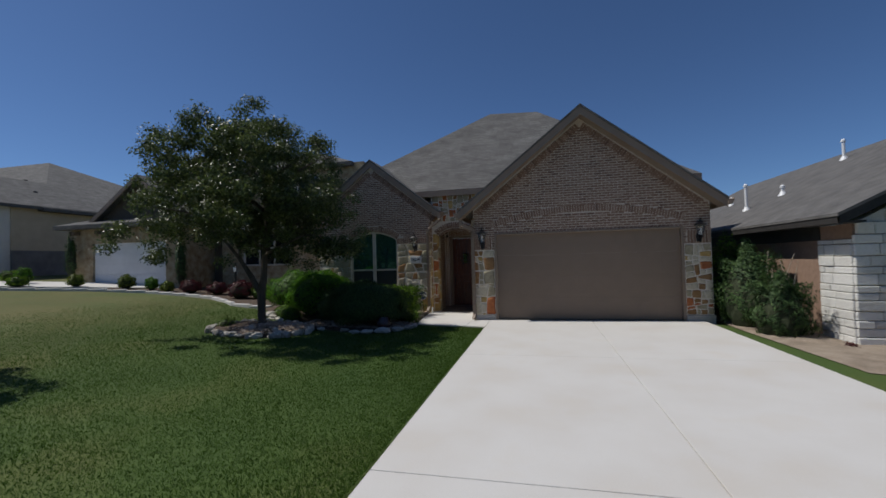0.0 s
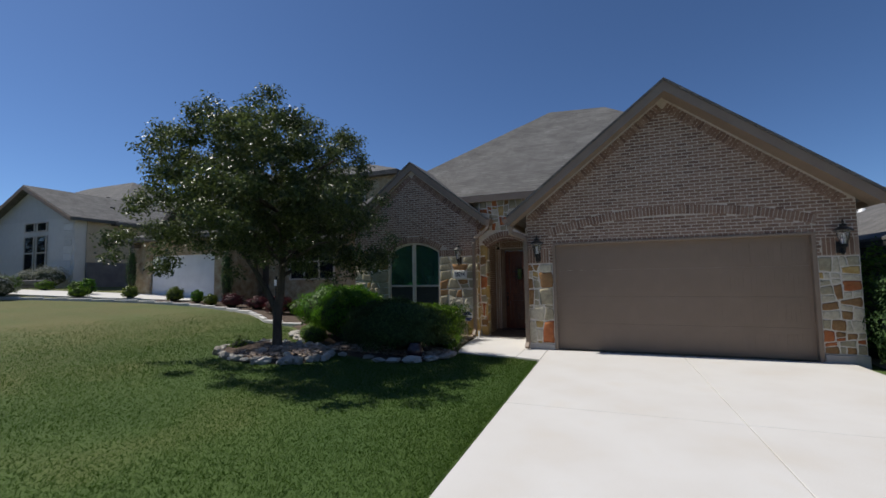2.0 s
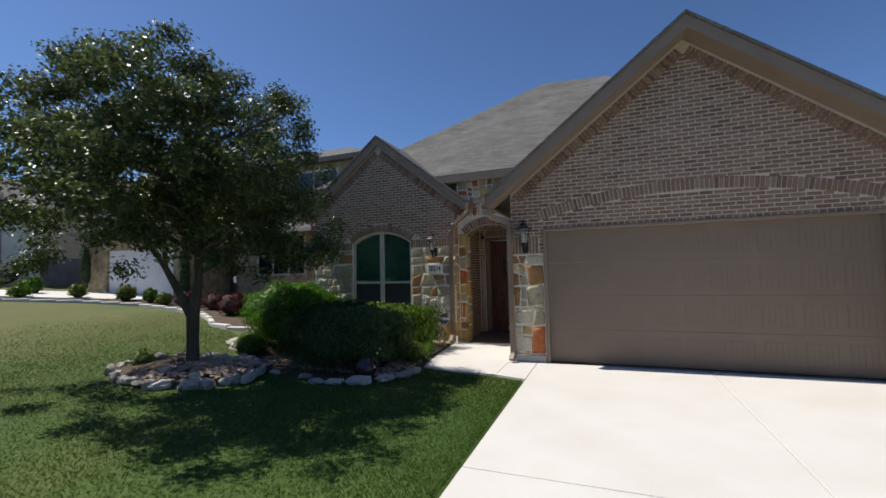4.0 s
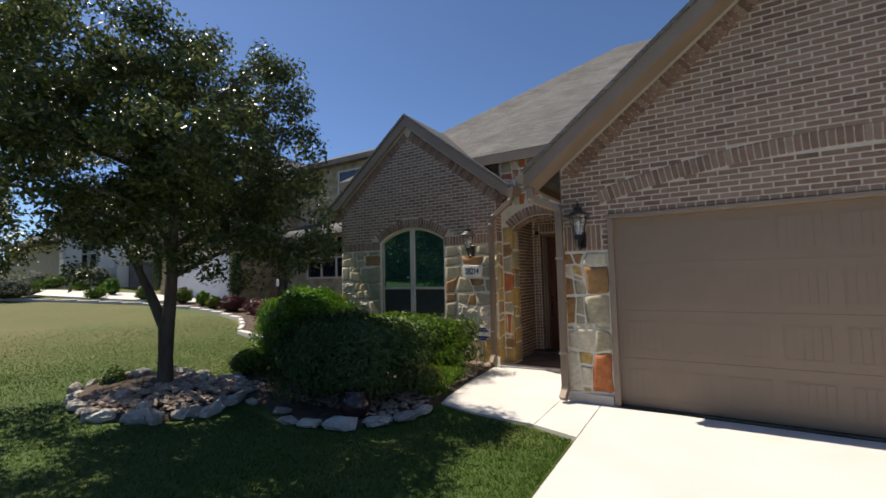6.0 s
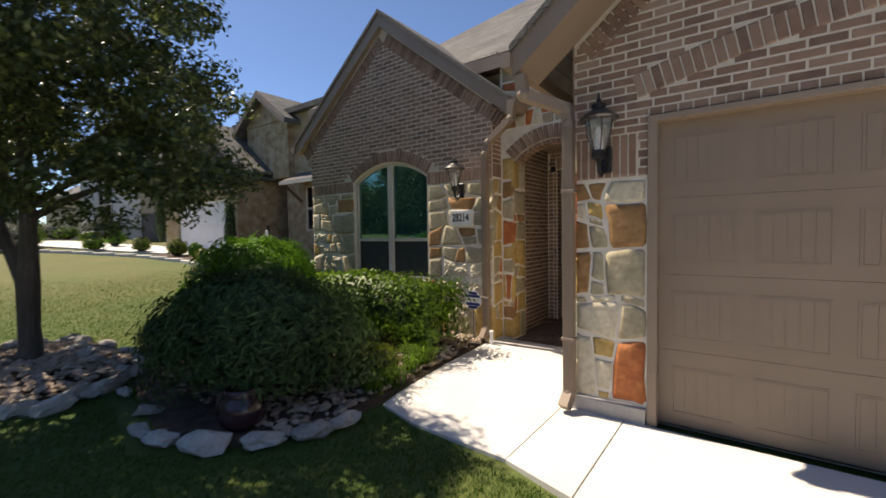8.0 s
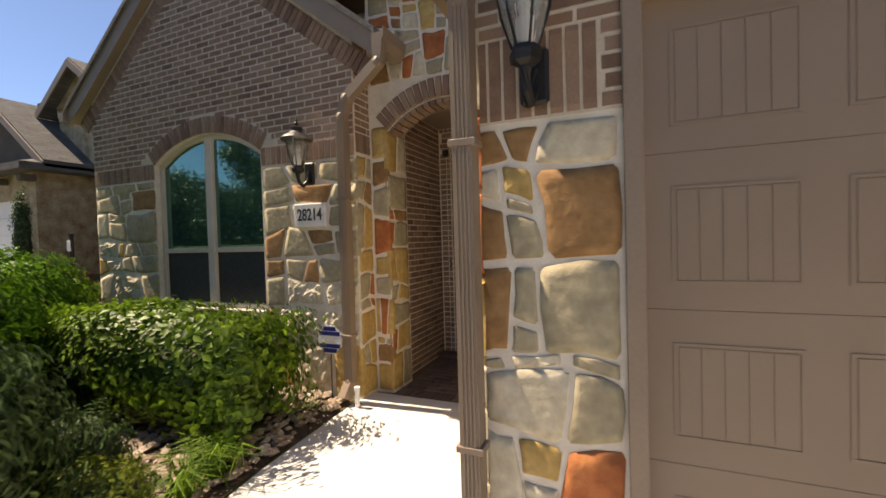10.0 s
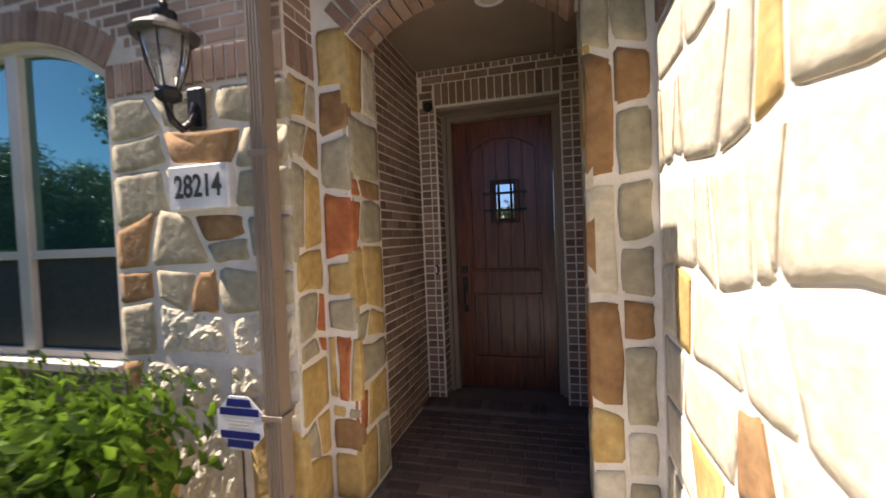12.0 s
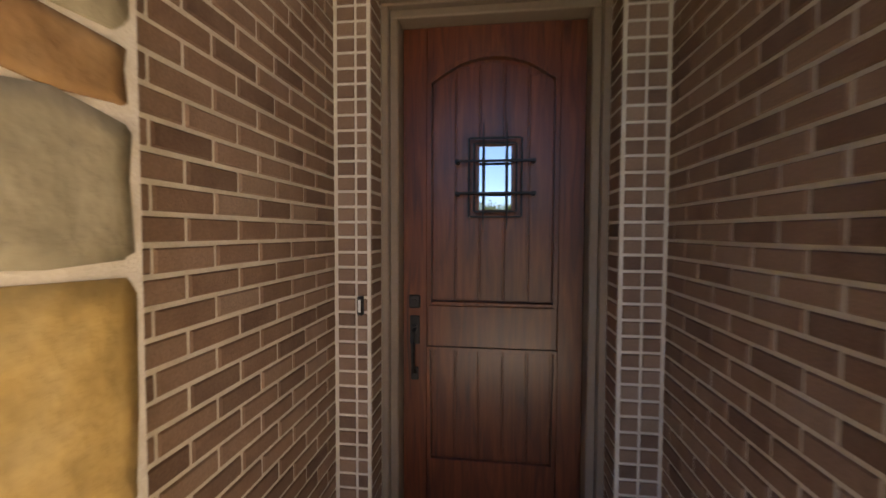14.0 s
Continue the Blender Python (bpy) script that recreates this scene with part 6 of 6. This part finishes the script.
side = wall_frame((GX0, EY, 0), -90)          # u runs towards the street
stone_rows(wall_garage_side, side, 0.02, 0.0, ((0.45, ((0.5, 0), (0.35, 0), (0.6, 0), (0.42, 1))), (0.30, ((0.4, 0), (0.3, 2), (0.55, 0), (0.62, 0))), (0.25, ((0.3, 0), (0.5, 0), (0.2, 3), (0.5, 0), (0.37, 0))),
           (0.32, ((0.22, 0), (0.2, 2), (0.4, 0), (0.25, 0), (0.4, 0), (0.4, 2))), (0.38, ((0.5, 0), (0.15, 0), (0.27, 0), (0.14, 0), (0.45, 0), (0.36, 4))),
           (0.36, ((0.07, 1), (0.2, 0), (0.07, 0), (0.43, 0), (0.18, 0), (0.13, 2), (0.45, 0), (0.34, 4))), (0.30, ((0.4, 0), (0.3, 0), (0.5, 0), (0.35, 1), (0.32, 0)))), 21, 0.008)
sb = soldiers(side, 0.02, EY, 2.37, 2.57) + courses(side, 2.57, 3.2, lambda z: [(0.02, EY)])
lay(wall_garage_side, sb, (GX0, 1, 2.5))

wf = wall_frame((0, WY + 0.02, 0), 0)
SW = 2.33
stone_rows(wall_wing, wf, WIN1 + 0.01, 0.0, ((0.55, ((0.35, 2), (0.5, 9), (0.35, 2))), (0.31, ((0.13, 3), (0.6, 9), (0.47, 9))), (0.27, ((0.27, 1), (0.5, 9), (0.43, 9))), (0.22, ((0.28, 3), (0.26, 1), (0.17, 3), (0.49, 1))),
           (0.31, ((0.28, 3), (0.34, 1), (0.30, ((0.45, 1), (0.55, 3))), (0.28, 1))), (0.26, ((0.4, 1), (0.45, 1), (0.35, 1))), (0.18, ((0.4, 1), (0.48, 3), (0.32, 1))), (0.23, ((0.35, 1), (0.4, 1), (0.45, 1)))), 92)
stone_rows(wall_wing, wf, WX0, 0.0, ((0.5, ((0.4, 0), (0.55, 9), (0.27, 1))), (0.32, ((0.5, 9), (0.3, 0), (0.42, 1))), (0.36, ((0.28, 0), (0.6, 9), (0.34, 1))), (0.24, ((0.2, 2), (0.3, 9), (0.22, 1), (0.5, 1))),
           (0.2, ((0.42, 9), (0.14, 2), (0.3, 1), (0.36, 1))), (0.33, ((0.24, 0), (0.38, ((0.55, 1), (0.45, 1))), (0.6, 1))), (0.25, ((0.5, 1), (0.24, ((0.6, 1), (0.4, 1))), (0.48, 3))), (0.13, ((0.35, 1), (0.5, 1), (0.37, 1)))), 91)
stones(wall_wing, wf, WIN0 - 0.01, WIN1 + 0.01, 0.0, WINB - 0.07, 93, 0.14, weights=(0.22, 0.48, 0.10, 0.16, 0.04))


def wing_spans(z):
    half = (WTOP - 0.12 - z) / WS - 0.25
    a, b = max(WX0, WCX - half), min(WX1, WCX + half)
    if b <= a or z < SW:
        return []
    wc, h = (WIN0 + WIN1) / 2, WINT - WINS
    hw = (WIN1 - WIN0) / 2
    r = (hw * hw + h * h) / (2 * h)
    d = z - (WINT - r)
    R = r + 0.2
    if z < WINS:
        return [(a, WIN0 - 0.01), (WIN1 + 0.01, b)]
    if d < R:
        k = math.sqrt(R * R - d * d)
        return [(a, wc - k), (wc + k, b)]
    return [(a, b)]


wb = courses(wf, SW + 0.21, WTOP - 0.5, wing_spans)
wb += soldiers(wf, WX0, WIN0 - 0.01, SW + 0.01, SW + 0.21) + soldiers(wf, WIN1 + 0.01, WX1, SW + 0.01, SW + 0.21)
wb += arch_bricks(wf, WIN0, WIN1, WINS, WINT, 0.2)
wb += rake_bricks(wf, WCX, WTOP - 0.30, WS, 2.3, 0.2)
lay(wall_wing, wb, (-3.0, WY, 2.6))

# entry: return, piers, jambs, header
ret = wall_frame((WX1, WY + 0.03, 0), 90)
stone_rows(wall_entry, ret, 0.0, 0.0, ((0.30, ((0.26, 2),)), (0.22, ((0.14, 1), (0.12, 2))), (0.30, ((0.26, 2),)), (0.10, ((0.18, 1), (0.08, 4))), (0.28, ((0.18, 1), (0.08, 4))), (0.26, ((0.26, 2),)),
           (0.42, ((0.10, 1), (0.16, 2))), (0.22, ((0.13, 1), (0.13, 3))), (0.26, ((0.16, 2), (0.10, 1)))), 41)
lay(wall_entry, soldiers(ret, 0.0, 0.25, 2.37, 2.57) + courses(ret, 2.57, 3.5, lambda z: [(0.0, 0.25)]), (WX1, 2, 2.4), limit=60)
ef = wall_frame((0, EY + 0.02, 0), 0)
stone_rows(wall_entry, ef, WX1 + 0.02, 0.0, ((0.28, ((0.195, 2),)), (0.22, ((0.195, 3),)), (0.08, ((0.10, 2), (0.095, 1))), (0.40, ((0.05, 2), (0.085, 4), (0.06, 2))), (0.19, ((0.195, 1),)), (0.19, ((0.195, 2),)),
           (0.38, ((0.195, 4),)), (0.30, ((0.195, 1),)), (0.28, ((0.195, 3),)), (0.34, ((0.195, 2),))), 43)
stone_rows(wall_entry, ef, EX1 + 0.005, 0.0, ((2.66, ((0.15, ((0.13, 0), (0.11, 2), (0.19, 3), (0.21, 0), (0.215, 3), (0.145, 1))), (0.155, ((0.11, 1), (0.1, 0), (0.15, 1), (0.08, 3), (0.09, 1), (0.105, 1), (0.14, 1), (0.095, 3), (0.13, 1))))),), 47)
stones(wall_entry, ef, WX1 + 0.02, GX0 - 0.02, ECR + 0.22, 4.0, 51, 0.06)
jl = wall_frame((EX0 - 0.02, EY + 0.01, 0), 90)
stone_rows(wall_entry, jl, 0.0, 0.0, ((0.35, ((0.2, 2), (0.19, 1))), (0.30, ((0.10, 4), (0.29, 2))), (0.25, ((0.39, 1),)), (0.17, ((0.15, 1), (0.24, 2))), (0.42, ((0.12, 2), (0.27, 2))), (0.27, ((0.10, 4), (0.29, 1))),
           (0.10, ((0.1, 4), (0.29, 3))), (0.35, ((0.39, 1),)), (0.40, ((0.2, 2), (0.19, 0))), (0.35, ((0.39, 2),))), 53)
jr = wall_frame((EX1 + 0.02, AY0, 0), -90)
stone_rows(wall_entry, jr, 0.02, 0.0, ((0.5, ((0.2, 1), (0.18, 0))), (0.55, ((0.38, 4),)), (0.12, ((0.38, 1),)), (0.45, ((0.38, 3),)), (0.25, ((0.16, 1), (0.22, 0))), (0.5, ((0.38, 2),)), (0.59, ((0.2, 1), (0.18, 3)))), 57)
eb = arch_bricks(ef, EX0, EX1, ESP, ECR, 0.2, w=0.075, proud=0.02)
for k in range(2):
    eb += arch_bricks(wall_frame((0, EY + 0.02 + 0.1 * k, 0), 0), EX0 + 0.01, EX1 - 0.01, ESP - 0.02, ECR - 0.02, 0.06, gap=-0.04, depth=0.095)
lay(wall_entry, eb, (-1.6, 2.1, 2.8))

# alcove brickwork
al = wall_frame((AX0 - 0.008, AY0, 0), 90)
ar = wall_frame((AX1 + 0.008, AY1, 0), -90)
ab = wall_frame((0, AY1 + 0.008, 0), 0)
for q, sh in ((courses(al, AZ, AC, lambda z: [(0.0, AY1 - AY0)], 0.03), (AX0, 3.0, 1.5)), (courses(ar, AZ, AC, lambda z: [(0.0, AY1 - AY0)], 0.07), (AX1, 3.0, 1.5))):
    wall = wall_alcove if sh[0] == AX0 else tagged(new("wall_alcove_side"), "brown brick side wall of the entry alcove", "wall", kind="structure")
    lay(wall, q, sh)
QX0, QX1 = DX0 - 0.085, DX1 + 0.085
wall_door = thing("wall_door", "brown brick surround of the front door", "wall", kind="structure")
bb = []
n = round((DZ + 0.09 - AZ) / 0.0677)
for i in range(n):
    z = AZ + (i + 0.5) * (DZ + 0.09 - AZ) / n
    for a, b in ((AX0 + 0.004, QX0), (QX1, AX1 - 0.004)):
        c = a + (b - a) * (0.62 if a < -1.57 else 0.5)
        for p, q in ((a, c), (c, b)):
            bb.append(ab @ Matrix.Translation(((p + q) / 2, 0.0, z)) @ Matrix.Diagonal((q - p - MJ, 0.014, 0.0677 - MJ, 1)))
    for x, s in ((QX0, 1), (QX1, -1)):
        bb.append(Matrix.Translation((x + s * 0.005, AY1 + 0.09, z)) @ Matrix.Rotation(radians(s * 90), 4, "Z") @ Matrix.Diagonal((0.15, 0.02, 0.0677 - MJ, 1)))
bb += soldiers(ab, QX0 - 0.0, QX1 + 0.0, DZ + 0.09, DZ + 0.29, proud=0.01) + courses(ab, DZ + 0.29, DZ + 0.36, lambda z: [(AX0, AX1)])
bb += courses(ab, DZ + 0.09, DZ + 0.29, lambda z: [(AX0 + 0.004, QX0 - 0.01), (QX1 + 0.01, AX1 - 0.004)])
bb += soldiers(ab, AX0, AX1, DZ + 0.36, AC, proud=0.01)
lay(wall_door, bb, (-1.57, AY1, 1.5))

paver = material("paver", ((0.3, (0.09, 0.06, 0.048)), (0.7, (0.17, 0.115, 0.09))), 9, 0.85, 120, 0.5, 0.004, "object", ((0.0, (0.08, 0.055, 0.045)), (1.0, (0.19, 0.13, 0.10))), 0.4)
paver_data.materials.append(paver)
fb = []


def floor_brick(x0, x1, y0, y1, top=AZ):
    return Matrix.Translation(((x0 + x1) / 2, (y0 + y1) / 2, top - 0.015)) @ Matrix.Rotation(radians(-90), 4, "X") @ Matrix.Diagonal((x1 - x0 - 0.008, 0.03, y1 - y0 - 0.008, 1))


for i in range(18):
    w = (EX1 - EX0 - 0.04) / 18
    fb.append(floor_brick(EX0 + 0.02 + i * w, EX0 + 0.02 + (i + 1) * w, EY - 0.02, EY + 0.17))
y, k = EY + 0.175, 0
while y < AY1 - 0.28:
    x = EX0 + 0.02 if y < AY0 else AX0
    xe = EX1 - 0.02 if y < AY0 else AX1
    x -= 0.1 * (k % 2)
    while x < xe:
        fb.append(floor_brick(max(x, EX0 + 0.02 if y < AY0 else AX0), min(x + 0.203, xe), y, y + 0.098))
        x += 0.203
    y, k = y + 0.1, k + 1
lay(floor_alcove, [m for m in fb if m.to_scale().x > 0.02], (-1.57, 2.4, 0), "paver", paver_data, brick_joined)
# raised brick sill before the door
sill = []
for i in range(20):
    w = (AX1 - AX0) / 20
    sill.append(floor_brick(AX0 + i * w, AX0 + (i + 1) * w, AY1 - 0.22, AY1 - 0.01, AZ + 0.03))
threshold = thing("threshold", "brown brick step before the front door", "step", kind="structure")
lay(threshold, sill, (-1.57, 3.3, 0.1), "paver", paver_data)
part("backing", boxm(AX0 + 0.005, AX1 - 0.005, AY1 - 0.225, AY1 + 0.3, AZ - 0.02, AZ + 0.02), paver, threshold)
